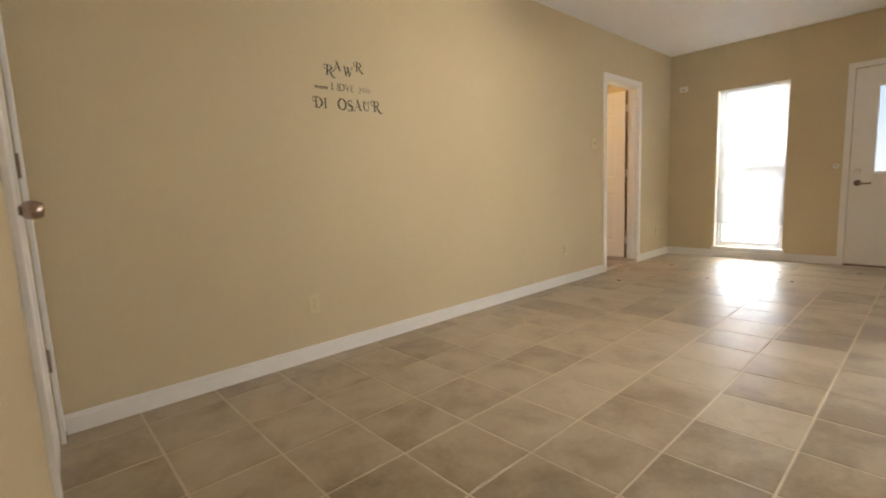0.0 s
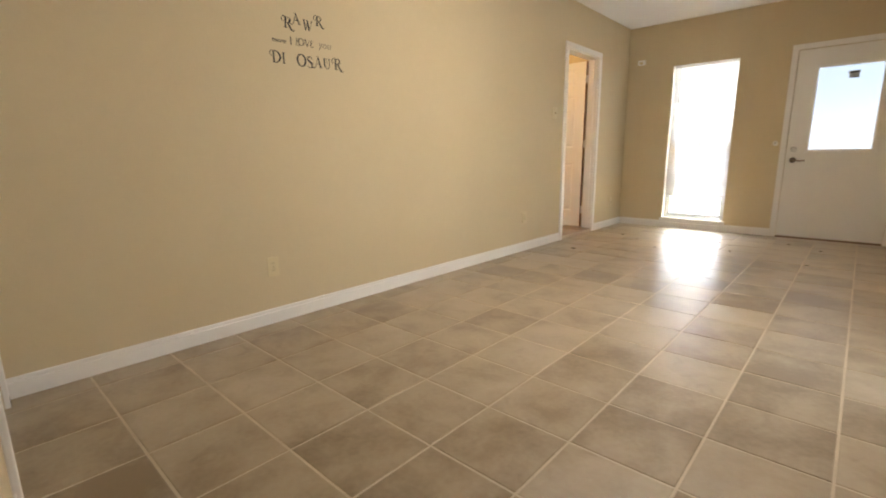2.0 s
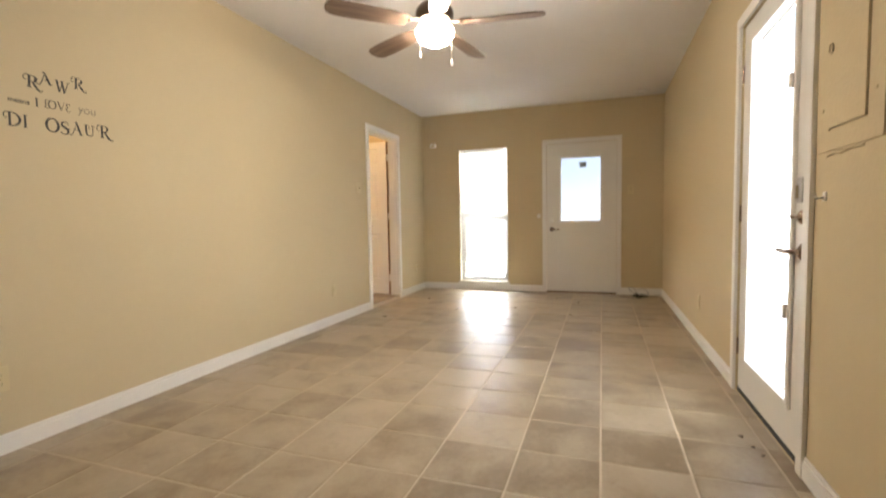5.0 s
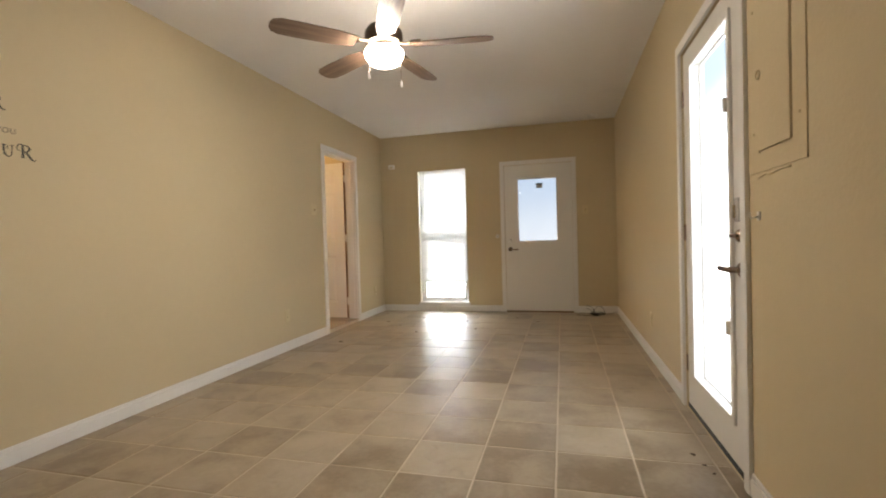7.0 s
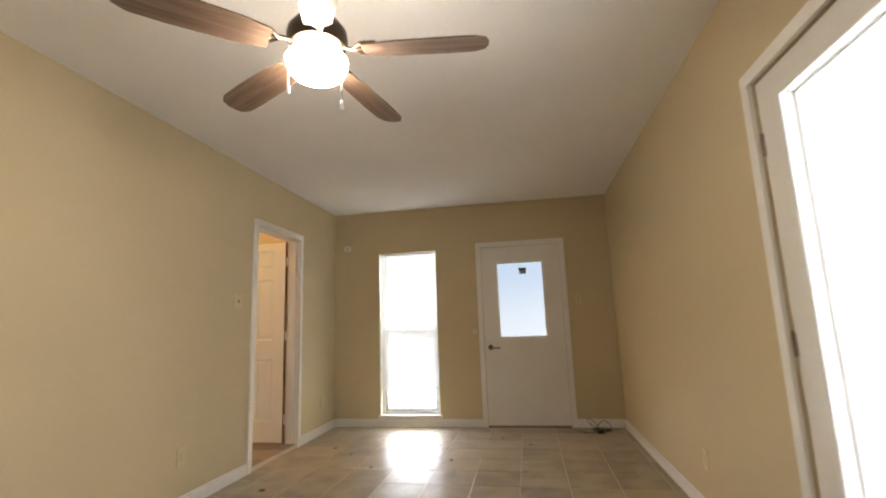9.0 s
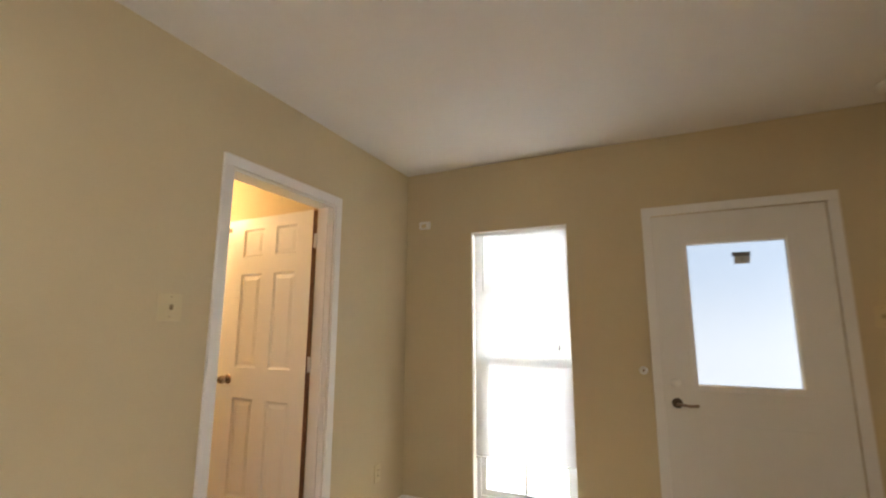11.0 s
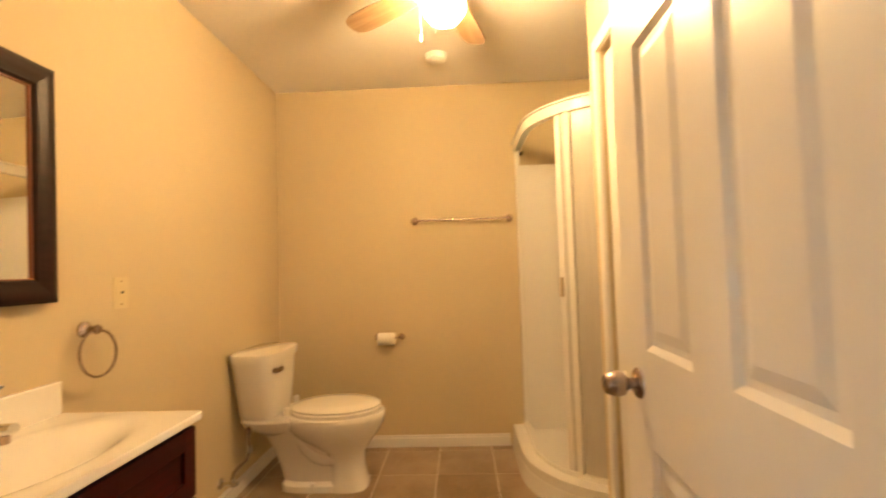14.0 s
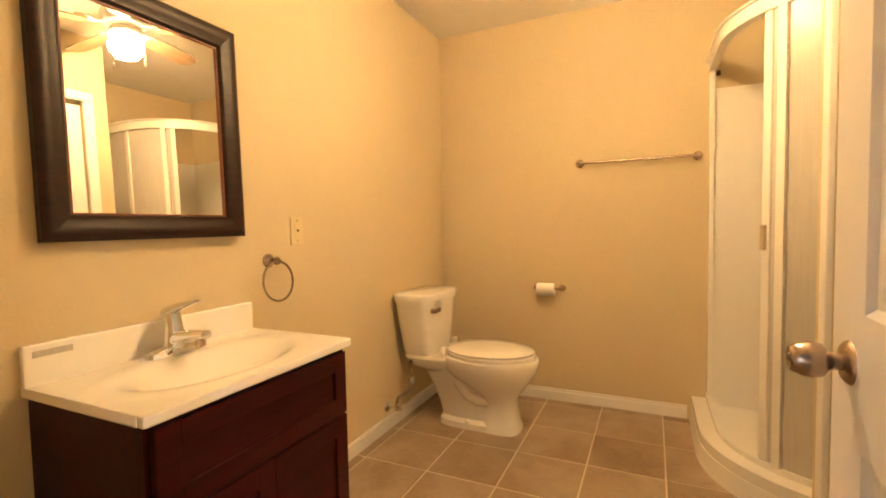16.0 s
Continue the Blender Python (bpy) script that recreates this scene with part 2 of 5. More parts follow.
SLAT = slat_mat("white_blind_slat", (0.82, 0.82, 0.82), 0.175)
DAYMAT = glow("bright_daylight", (0.88, 0.95, 1.0), DAY)
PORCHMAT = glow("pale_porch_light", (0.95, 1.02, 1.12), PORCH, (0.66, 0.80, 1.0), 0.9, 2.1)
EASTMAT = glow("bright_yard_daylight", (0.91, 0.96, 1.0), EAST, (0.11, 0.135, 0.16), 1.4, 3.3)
BOWL = glow("lit_bowl_glass", (1.0, 0.87, 0.72), FAN_GLOW)
GLOBE = glow("lit_globe_glass", (1.0, 0.635, 0.280), BATH_GLOW)
MIRROR = mat("mirror_silver", (0.88, 0.88, 0.86), 0.012, 0.0, 1, metal=1.0)


# ---- mesh helpers ----
def box(bm, x0, x1, y0, y1, z0, z1, bev=0.0):
    vs = bmesh.ops.create_cube(bm, size=1)["verts"]
    for v in vs:
        v.co = ((x0 + x1) / 2 + v.co.x * abs(x1 - x0), (y0 + y1) / 2 + v.co.y * abs(y1 - y0), (z0 + z1) / 2 + v.co.z * abs(z1 - z0))
    if bev:
        es = list({e for v in vs for e in v.link_edges})
        bmesh.ops.bevel(bm, geom=es, offset=bev, segments=2, affect="EDGES", profile=0.6)
    return bm


def boxm(*a, bev=0.0):
    return box(bmesh.new(), *a, bev=bev)


def lathe(bm, prof, m=Matrix(), n=24):
    """Turn a profile of (radius, height) about z and place it by m."""
    rings = []
    for r, h in prof:
        if r < 1e-5:
            rings.append([bm.verts.new(m @ Vector((0, 0, h)))])
        else:
            rings.append([bm.verts.new(m @ Vector((r * math.cos(2 * math.pi * i / n), r * math.sin(2 * math.pi * i / n), h))) for i in range(n)])
    for a, b in zip(rings, rings[1:]):
        for i in range(n):
            j = (i + 1) % n
            if len(a) == 1 and len(b) > 1:
                bm.faces.new((a[0], b[i], b[j]))
            elif len(b) == 1 and len(a) > 1:
                bm.faces.new((a[i], b[0], a[j]))
            elif len(a) > 1:
                bm.faces.new((a[i], b[i], b[j], a[j]))
    for r in (rings[0], rings[-1]):
        if len(r) > 1:
            bm.faces.new(r)
    return bm


def tube(bm, pts, r, n=10, closed=False):
    """A round bar along points."""
    pts = [Vector(p) for p in pts]
    rings, up = [], Vector((0, 0, 1))
    for i, p in enumerate(pts):
        a = pts[(i - 1) % len(pts)] if closed or i else p
        b = pts[(i + 1) % len(pts)] if closed or i < len(pts) - 1 else p
        d = (b - a).normalized()
        s = d.cross(up)
        s = s.normalized() if s.length > 0.05 else d.cross(Vector((1, 0, 0))).normalized()
        u = s.cross(d)
        rings.append([bm.verts.new(p + (s * math.cos(2 * math.pi * k / n) + u * math.sin(2 * math.pi * k / n)) * r) for k in range(n)])
    for i in range(len(rings) if closed else len(rings) - 1):
        a, b = rings[i], rings[(i + 1) % len(rings)]
        for k in range(n):
            bm.faces.new((a[k], a[(k + 1) % n], b[(k + 1) % n], b[k]))
    if not closed:
        bm.faces.new(rings[0])
        bm.faces.new(rings[-1])
    return bm


def loft(bm, rings):
    """Skin rings of equal length, capped at both ends."""
    vr = [[bm.verts.new(p) for p in r] for r in rings]
    n = len(vr[0])
    for a, b in zip(vr, vr[1:]):
        for i in range(n):
            bm.faces.new((a[i], a[(i + 1) % n], b[(i + 1) % n], b[i]))
    bm.faces.new(vr[0])
    bm.faces.new(vr[-1])
    return bm


def oval(cx, cy, z, rx, ry, n=32, p=2.0, egg=0.0):
    """A rounded outline at height z; p over 2 squares it, egg narrows the +y end."""
    out = []
    for i in range(n):
        a = 2 * math.pi * i / n
        c, s = math.cos(a), math.sin(a)
        x, y = math.copysign(abs(c) ** (2 / p), c), math.copysign(abs(s) ** (2 / p), s)
        out.append((cx + rx * x * (1 - egg * max(0, y) ** 2), cy + ry * y, z))
    return out


def ribbon(bm, line, t, z0, z1):
    """A curved upright sheet of thickness t along a plan line."""
    line = [Vector((*p, 0)) for p in line]
    left, right = [], []
    for i, p in enumerate(line):
        d = (line[min(i + 1, len(line) - 1)] - line[max(i - 1, 0)]).normalized()
        nrm = Vector((-d.y, d.x, 0)) * t / 2
        left.append(p + nrm)
        right.append(p - nrm)
    loop = left + right[::-1]
    lo = [bm.verts.new((p.x, p.y, z0)) for p in loop]
    hi = [bm.verts.new((p.x, p.y, z1)) for p in loop]
    n, k = len(loop), len(line)
    for i in range(n):
        j = (i + 1) % n
        bm.faces.new((lo[i], lo[j], hi[j], hi[i]))
    for i in range(k - 1):
        bm.faces.new((lo[i], lo[n - 1 - i], lo[n - 2 - i], lo[i + 1]))
        bm.faces.new((hi[i], hi[i + 1], hi[n - 2 - i], hi[n - 1 - i]))
    return bm


def finish(bm, name, material, smooth=False):
    bmesh.ops.recalc_face_normals(bm, faces=bm.faces)
    me = bpy.data.meshes.new(name)
    bm.to_mesh(me)
    bm.free()
    me.materials.append(material)
    if smooth:
        me.polygons.foreach_set("use_smooth", [True] * len(me.polygons))
        me.set_sharp_from_angle(angle=radians(40))
    return me


def part(name, bm, material, parent, label="", smooth=False):
    """Link a bmesh as one mesh object under a thing or a part."""
    ob = new(name, finish(bm, name, material, smooth))
    ob.parent = parent
    if parent is not None:
        ob.matrix_parent_inverse = Matrix()
    if label:
        ob["label"] = label
    return ob


def thing(name, label, category, m=Matrix(), group="", kind=""):
    ob = new(name)
    ob.empty_display_size = 0.1
    ob.matrix_basis = m
    return tagged(ob, label, category, group, kind)


def solid(name, bm, material, label, category, kind="", smooth=False, group=""):
    return tagged(part(name, bm, material, None, "", smooth), label, category, group, kind)


def structure(name, bm, material, label="", category=""):
    return tagged(part(name, bm, material, None), label, category, "", "structure")


def wall_x(x0, x1, y0, y1, z0, z1, holes, axis):
    """A wall slab with rectangular holes (a, b, low, high) along axis 'x' or 'y'."""
    bm = bmesh.new()
    lo, hi = (x0, x1) if axis == "x" else (y0, y1)

    def piece(a, b, c, d):
        if b - a > 1e-4 and d - c > 1e-4:
            if axis == "x":
                box(bm, a, b, y0, y1, c, d)
            else:
                box(bm, x0, x1, a, b, c, d)
    cur = lo
    for a, b, c, d in sorted(holes):
        piece(cur, a, z0, z1)
        piece(a, b, z0, c)
        piece(a, b, d, z1)
        cur = b
    piece(cur, hi, z0, z1)
    return bm


# ---- structure ----
SKEW = pose(0, BACK, 0, 0, 0, -2.5)   # the back wall stands slightly out of square
WIN = (0.566, 1.290, 0.11, 2.05)
ED = (1.834, 2.747, 0.0, 2.045)
GD = (-4.365, -3.435, 0.0, 2.075)
DW = (-1.722, -0.940, 0.0, 2.095)
BD = (0.10, 0.87, 0.0, 2.04)
structure("wall_north", wall_x(-0.12, W + 0.12, 0, 0.14, -0.05, CEIL + 0.1, [WIN, ED], "x"), PAINT, "tan painted end wall with window and door", "wall")
structure("wall_west", wall_x(-0.12, 0, -6.67, 0, -0.05, CEIL + 0.1, [DW], "y"), PAINT, "long tan painted wall with bathroom doorway", "wall")
structure("wall_east", wall_x(W, W + 0.12, -8.3, 0, -0.05, CEIL + 0.1, [GD], "y"), PAINT, "tan painted wall with glazed patio door", "wall")
structure("wall_south", wall_x(0, 2.05, -0.12, 0, -0.05, CEIL + 0.1, [BD], "x"), PAINT, "tan painted back wall with white door", "wall").matrix_basis = SKEW
structure("wall_hall_west", boxm(1.925, 2.045, -8.3, -6.62, -0.05, CEIL + 0.1), PAINT, "tan painted hall wall", "wall")
structure("wall_hall_south", boxm(1.925, W + 0.12, -8.42, -8.3, -0.05, CEIL + 0.1), PAINT, "tan painted hall end wall", "wall")
structure("wall_closet_back", boxm(0, 1.925, -7.6, -7.5, -0.05, CEIL + 0.1), PAINT, "tan painted wall behind the closed door", "wall")
structure("ceiling", boxm(0, W, -8.3, 0, CEIL, CEIL + 0.1), CEILP, "off-white textured painted ceiling", "ceiling")
structure("wall_bath_south", boxm(BX, -0.12, BY - 0.1, BY, -0.05, BATH_CEIL), PAINT, "tan painted bathroom wall", "wall")
structure("wall_bath_west", boxm(BX - 0.1, BX, BY - 0.1, ALCOVE_Y + 0.1, -0.05, BATH_CEIL), PAINT, "tan painted bathroom wall", "wall")
CLO = (-1.645, -0.935, 0.0, 2.085)
structure("wall_bath_north", wall_x(ALCOVE_X, -0.12, BN, BN + 0.1, -0.05, BATH_CEIL, [CLO], "x"), PAINT, "tan painted wall with closet door", "wall")
structure("wall_alcove_east", boxm(ALCOVE_X, ALCOVE_X + 0.1, BN + 0.1, ALCOVE_Y + 0.1, -0.05, BATH_CEIL), PAINT, "tan painted alcove wall", "wall")
structure("wall_alcove_north", boxm(BX, ALCOVE_X, ALCOVE_Y, ALCOVE_Y + 0.1, -0.05, BATH_CEIL), PAINT, "tan painted alcove wall", "wall")
structure("wall_closet_inside", boxm(ALCOVE_X + 0.1, -0.12, -0.2, -0.1, -0.05, BATH_CEIL), PAINT, "tan painted closet wall", "wall")
structure("ceiling_bath", boxm(BX, -0.12, BY, ALCOVE_Y, BATH_CEIL, BATH_CEIL + 0.1), CEILP, "off-white painted bathroom ceiling", "ceiling")
structure("ground", boxm(-60, 60, -60, 60, -0.3, -0.12), CONC, "pale sunlit concrete ground", "ground")
structure("backdrop", boxm(-14.0, 1.55, 2.2, 2.25, -0.12, 4.5), DAYMAT, "overexposed white daylight", "backdrop")
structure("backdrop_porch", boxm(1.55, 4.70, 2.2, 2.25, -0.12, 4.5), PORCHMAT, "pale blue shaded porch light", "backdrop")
# unseen wall, added to keep the bright backdrop's light off the entry glass
structure("daylight_blocker", boxm(1.50, 1.545, 0.143, 2.195, -0.12, 3.4), PAINT, "added unseen wall that keeps daylight off the entry door glass", "wall")
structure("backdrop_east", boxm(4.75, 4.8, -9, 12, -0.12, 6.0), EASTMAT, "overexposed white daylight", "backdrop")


def baseboard(x0, x1, y0, y1, side, z=0.0, h=0.09):
    """White skirting against a wall; side says which way it faces."""
    bm = bmesh.new()
    t = 0.014
    if side in "EW":
        a, b = (x0, x0 + t) if side == "E" else (x0 - t, x0)
        c, d = (x0, x0 + t * 0.55) if side == "E" else (x0 - t * 0.55, x0)
        box(bm, a, b, y0, y1, z, z + h * 0.78)
        box(bm, c, d, y0, y1, z + h * 0.78, z + h)
    else:
        a, b = (y0, y0 + t) if side == "N" else (y0 - t, y0)
        c, d = (y0, y0 + t * 0.55) if side == "N" else (y0 - t * 0.55, y0)
        box(bm, x0, x1, a, b, z, z + h * 0.78)
        box(bm, x0, x1, c, d, z + h * 0.78, z + h)
    bmesh.ops.bevel(bm, geom=[e for e in bm.edges if e.is_manifold and e.calc_length() > 0.05], offset=0.002, segments=1, affect="EDGES")
    return structure("baseboard", bm, TRIM, "white painted wooden baseboard", "baseboard")


CW = 0.057
baseboard(0, 0, BACK + 0.004, DW[0] - CW, "E")
baseboard(0, 0, DW[1] + CW, 0, "E")
baseboard(0.014, ED[0] - CW, 0, 0, "S")
baseboard(ED[1] + CW, W - 0.014, 0, 0, "S")
baseboard(W, W, GD[1] + CW, 0, "W")
baseboard(W, W, -8.3, GD[0] - CW, "W")
baseboard(BD[1] + CW, 2.05, 0, 0, "N").matrix_basis = SKEW
baseboard(BX, BX, BY, -1.03, "E", BF, 0.078)
baseboard(BX + 0.014, -1.195, BY, BY, "N", BF, 0.078)
baseboard(ALCOVE_X, CLO[0] - CW, BN, BN, "S", BF, 0.078)


def casing(name, axis, a, b, top, at, out, z0=0.0, sill=False):
    """Door or window trim of three mitred-looking boards round an opening. out: +1 or -1, the way it faces."""
    t = 0.018
    th = tagged(thing(name, "white painted door casing", "trim"), kind="structure")

    def board(nm, p0, p1, q0, q1):
        bm = bmesh.new()
        lo, hi = sorted((at, at + out * t))
        if axis == "y":
            box(bm, lo, hi, p0, p1, q0, q1, 0.004)
        else:
            box(bm, p0, p1, lo, hi, q0, q1, 0.004)
        part(nm, bm, TRIM, th)
    board("side_trim", a - CW, a, z0, top)
    board("side_trim", b, b + CW, z0, top)
    board("head_trim", a - CW, b + CW, top + 0.0005, top + CW)
    return th


casing("trim_bath_doorway", "y", DW[0], DW[1], DW[3], 0, 1)
casing("trim_entry_door", "x", ED[0], ED[1], ED[3], 0, -1)
casing("trim_patio_door", "y", GD[0], GD[1], GD[3], W, -1)
trim_back = casing("trim_back_door", "x", BD[0], BD[1], BD[3], 0, 1)
trim_back.matrix_basis = SKEW
part("chipped_end", boxm(BD[0] - 0.05, BD[0] - 0.014, 0.0182, 0.0195, 0.0, 0.034, bev=0.0005), LEAF, trim_back, "chipped bare wood end")
casing("trim_closet", "x", CLO[0], CLO[1], CLO[3], BN, -1, BF)
bm = box(bmesh.new(), -0.12, 0.0, DW[0], DW[0] + 0.012, 0.04, DW[3])
box(bm, -0.075, -0.035, DW[0] + 0.0125, DW[0] + 0.022, 0.04, DW[3] - 0.012)
structure("jamb", bm, TRIM, "white painted door jamb with stop", "trim")
bm = box(bmesh.new(), -0.12, 0.0, DW[1] - 0.012, DW[1], 0.04, DW[3])
box(bm, -0.075, -0.035, DW[1] - 0.022, DW[1] - 0.0125, 0.04, DW[3] - 0.012)
structure("jamb", bm, TRIM, "white painted door jamb with stop", "trim")
structure("jamb", boxm(-0.12, 0.0, DW[0] + 0.012, DW[1] - 0.012, DW[3] - 0.012, DW[3]), TRIM, "white painted head jamb", "trim")


# ---- doors ----
def six_panel(parent, w, h, t, name="panel"):
    """A moulded six-panel leaf: x along the width from 0, z up, y the thickness about 0."""
    st, mid = 0.128, 0.112
    pw = (w - 2 * st - mid) / 2
    rows = [(0.20, 0.81), (1.005, 1.632), (1.75, h - 0.08)]
    bm = bmesh.new()
    xs = [0, st, st + pw, st + pw + mid, w - st, w]
    zs = [0] + [v for r in rows for v in r] + [h]
    for i in range(5):
        for j in range(len(zs) - 1):
            hole = i in (1, 3) and j % 2 == 1
            if not hole:
                box(bm, xs[i], xs[i + 1], -t / 2, t / 2, zs[j], zs[j + 1])
    bmesh.ops.remove_doubles(bm, verts=bm.verts, dist=1e-5)
    body = part("leaf", bm, DOORW, parent)
    for i in (1, 3):
        for z0, z1 in rows:
            pm = bmesh.new()
            for s in (-1, 1):
                def rect(d, y):
                    return [(xs[i] + d, s * y, z0 + d), (xs[i + 1] - d, s * y, z0 + d), (xs[i + 1] - d, s * y, z1 - d), (xs[i] + d, s * y, z1 - d)]
                loops = [[pm.verts.new(p) for p in rect(d, y)] for d, y in ((0, t / 2), (0.012, t / 2 - 0.009), (0.024, t / 2 - 0.009), (0.045, t / 2 - 0.003))]
                for a, b in zip(loops, loops[1:]):
                    for k in range(4):
                        pm.faces.new((a[k], a[(k + 1) % 4], b[(k + 1) % 4], b[k]))
                pm.faces.new(loops[-1])
            part(name, pm, DOORW, body)
    return body


def door_knob(parent, m, material=NICKEL):
    """Round knob on a rose; z of m points out of the leaf."""
    k = part("door_knob", lathe(bmesh.new(), [(0.0, 0.070), (0.012, 0.070), (0.0175, 0.0725), (0.0205, 0.070), (0.0255, 0.057), (0.0275, 0.045), (0.0245, 0.032), (0.0155, 0.025), (0.0125, 0.020), (0.0125, 0.010), (0.026, 0.008), (0.031, 0.004), (0.033, 0.0)], m, 32), material, parent, "brushed nickel barrel-shaped knob", True)
    part("turn_button", lathe(bmesh.new(), [(0.0, 0.0745), (0.006, 0.074), (0.0075, 0.0702), (0.0, 0.0702)], m, 16), BRONZE, k, "dark privacy turn button", True)
    return k


def hinge(parent, m, material=NICKEL, note="worn nickel hinge"):
    bm = lathe(bmesh.new(), [(0.0, -0.047), (0.006, -0.047), (0.006, 0.047), (0.0, 0.047)], m, 12)
    a = m @ Vector((0, 0, 0))
    box(bm, a.x - 0.016, a.x + 0.016, a.y - 0.0025, a.y + 0.0025, a.z - 0.044, a.z + 0.044)
    return part("hinge", bm, material, parent, note)


# open bathroom door, hinged at the north jamb
bd = thing("bathroom_door", "white six-panel interior door standing open into bathroom", "door", pose(-0.142, -0.953, BF + 0.012, 0, 0, 178.6))
bleaf = six_panel(bd, 0.756, 2.025, 0.035)
# brown strip on the leaf's edge: shade of the hinge gap as colour
part("hinge_gap_shade", boxm(-0.0018, -0.0004, -0.0172, 0.0172, 0, 2.025), wood("hinge_gap_brown", (0.20, 0.095, 0.048), (0.30, 0.155, 0.085), 0.6, 6, 0, 0.15), bleaf, "brown strip standing in for the shaded hinge gap")
door_knob(bd, pose(0.682, 0.0175, 0.926, -90, 0, 0))
door_knob(bd, pose(0.682, -0.0175, 0.925, 90, 0, 0))
for hz in (0.22, 1.045, 1.82):
    hinge(bd, pose(-0.011, 0.004, hz), TRIM, "painted-over hinge")

# back door in the south wall, closed
kd = thing("closet_door", "white painted interior door, closed, beside the long wall", "door", SKEW @ pose(BD[0] + 0.005, -0.022, 0.01))
six_panel(kd, 0.76, 2.025, 0.035)
door_knob(kd, pose(0.70, 0.0175, 0.965, -90, 0, 0))
for hz in (0.353, 1.133, 1.86):
    hinge(kd, pose(0.0, 0.024, hz))

# bathroom closet bifold
cd = thing("bifold_closet_door", "white panelled bifold closet door, closed", "door", pose(CLO[0] + 0.006, BN + 0.03, BF + 0.01))
for k in range(2):
    lf = part("bifold_leaf", boxm(k * 0.352, k * 0.352 + 0.348, -0.016, 0.016, 0, 2.01, bev=0.002), DOORW, cd)
    for z0, z1 in ((0.12, 0.78), (0.92, 1.50), (1.62, 1.90)):
        pm = bmesh.new()
        box(pm, k * 0.352 + 0.07, k * 0.352 + 0.278, -0.022, -0.0165, z0, z1, 0.005)
        part("panel", pm, DOORW, lf)
part("door_knob", lathe(bmesh.new(), [(0, 0.03), (0.012, 0.028), (0.015, 0.02), (0.007, 0.012), (0.007, 0.0)], pose(0.32, -0.016, 0.95, 90, 0, 0), 16), NICKEL, cd, "small nickel knob", True)

# entry door with half lite
ed = thing("entry_door", "white exterior door with glazed upper half, closed", "door", pose(ED[0] + 0.007, 0.030, 0.012))
LX0, LX1, LZ0, LZ1 = 2.025 - ED[0] - 0.007, 2.541 - ED[0] - 0.007, 0.978, 1.833
bm = wall_x(-0.005, 0.904, -0.022, 0.022, 0.007, 2.030, [(LX0 - 0.01, LX1 + 0.01, LZ0 - 0.01, LZ1 + 0.01)], "x")
leaf = part("leaf", bm, DOORW, ed)
for s in (-1, 1):
    fr = bmesh.new()
    y0, y1 = sorted((s * 0.0222, s * 0.034))
    for a, b, c, d in ((LX0 - 0.035, LX0, LZ0 - 0.035, LZ1 + 0.035), (LX1, LX1 + 0.035, LZ0 - 0.035, LZ1 + 0.035), (LX0, LX1, LZ0 - 0.035, LZ0), (LX0, LX1, LZ1, LZ1 + 0.035)):
        box(fr, a, b, y0, y1, c, d, 0.004)
    part("lite_frame", fr, TRIM, leaf)
pm = bmesh.new()
for p0, p1, q0, q1 in ((0.135, 0.765, 0.245, 0.265), (0.135, 0.765, 0.735, 0.755), (0.135, 0.155, 0.265, 0.735), (0.745, 0.765, 0.265, 0.735)):
    box(pm, p0, p1, -0.026, -0.0222, q0, q1, 0.0018)
part("embossed_panel", pm, DOORW, leaf)
pn = part("pane", boxm(LX0 - 0.009, LX1 + 0.009, -0.003, 0.003, LZ0 - 0.009, LZ1 + 0.009), PANE, ed, "clear glass pane")
pn.visible_shadow = False
part("sticker", boxm(0.425, 0.520, -0.0065, -0.0035, 1.745, 1.770), mat("grey_sticker", (0.16, 0.17, 0.18), 0.6, 0.3, 60), ed, "small dark sticker bar on the pane")
part("sticker", boxm(0.435, 0.515, -0.006, -0.0035, 1.700, 1.7445), mat("pale_sticker", (0.42, 0.45, 0.48), 0.6, 0.3, 60), ed, "small pale sticker on the pane")
part("blind_slider", boxm(LX1 - 0.12, LX1 - 0.075, -0.045, -0.0345, LZ0 - 0.022, LZ0 - 0.008, bev=0.002), WHITEP, ed, "white plastic slider")
part("rose", lathe(bmesh.new(), [(0.0, 0.014), (0.026, 0.012), (0.031, 0.0)], pose(0.062, -0.022, 0.865, 90, 0, 0), 24), BRONZE, ed, "aged nickel lever rose", True)
part("lever", tube(bmesh.new(), [(0.062, -0.035, 0.865), (0.062, -0.065, 0.865), (0.09, -0.072, 0.863), (0.13, -0.072, 0.858), (0.175, -0.070, 0.862)], 0.009), NICKEL, ed, "nickel door lever", True)
part("deadbolt", lathe(bmesh.new(), [(0.0, 0.022), (0.012, 0.020), (0.026, 0.010), (0.029, 0.0)], pose(0.058, -0.022, 0.985, 90, 0, 0), 24), WHITEP, ed, "painted-over white deadbolt", True)
part("threshold", boxm(-0.005, 0.90, -0.05, 0.10, -0.012, 0.006), NICKEL, ed, "metal threshold")

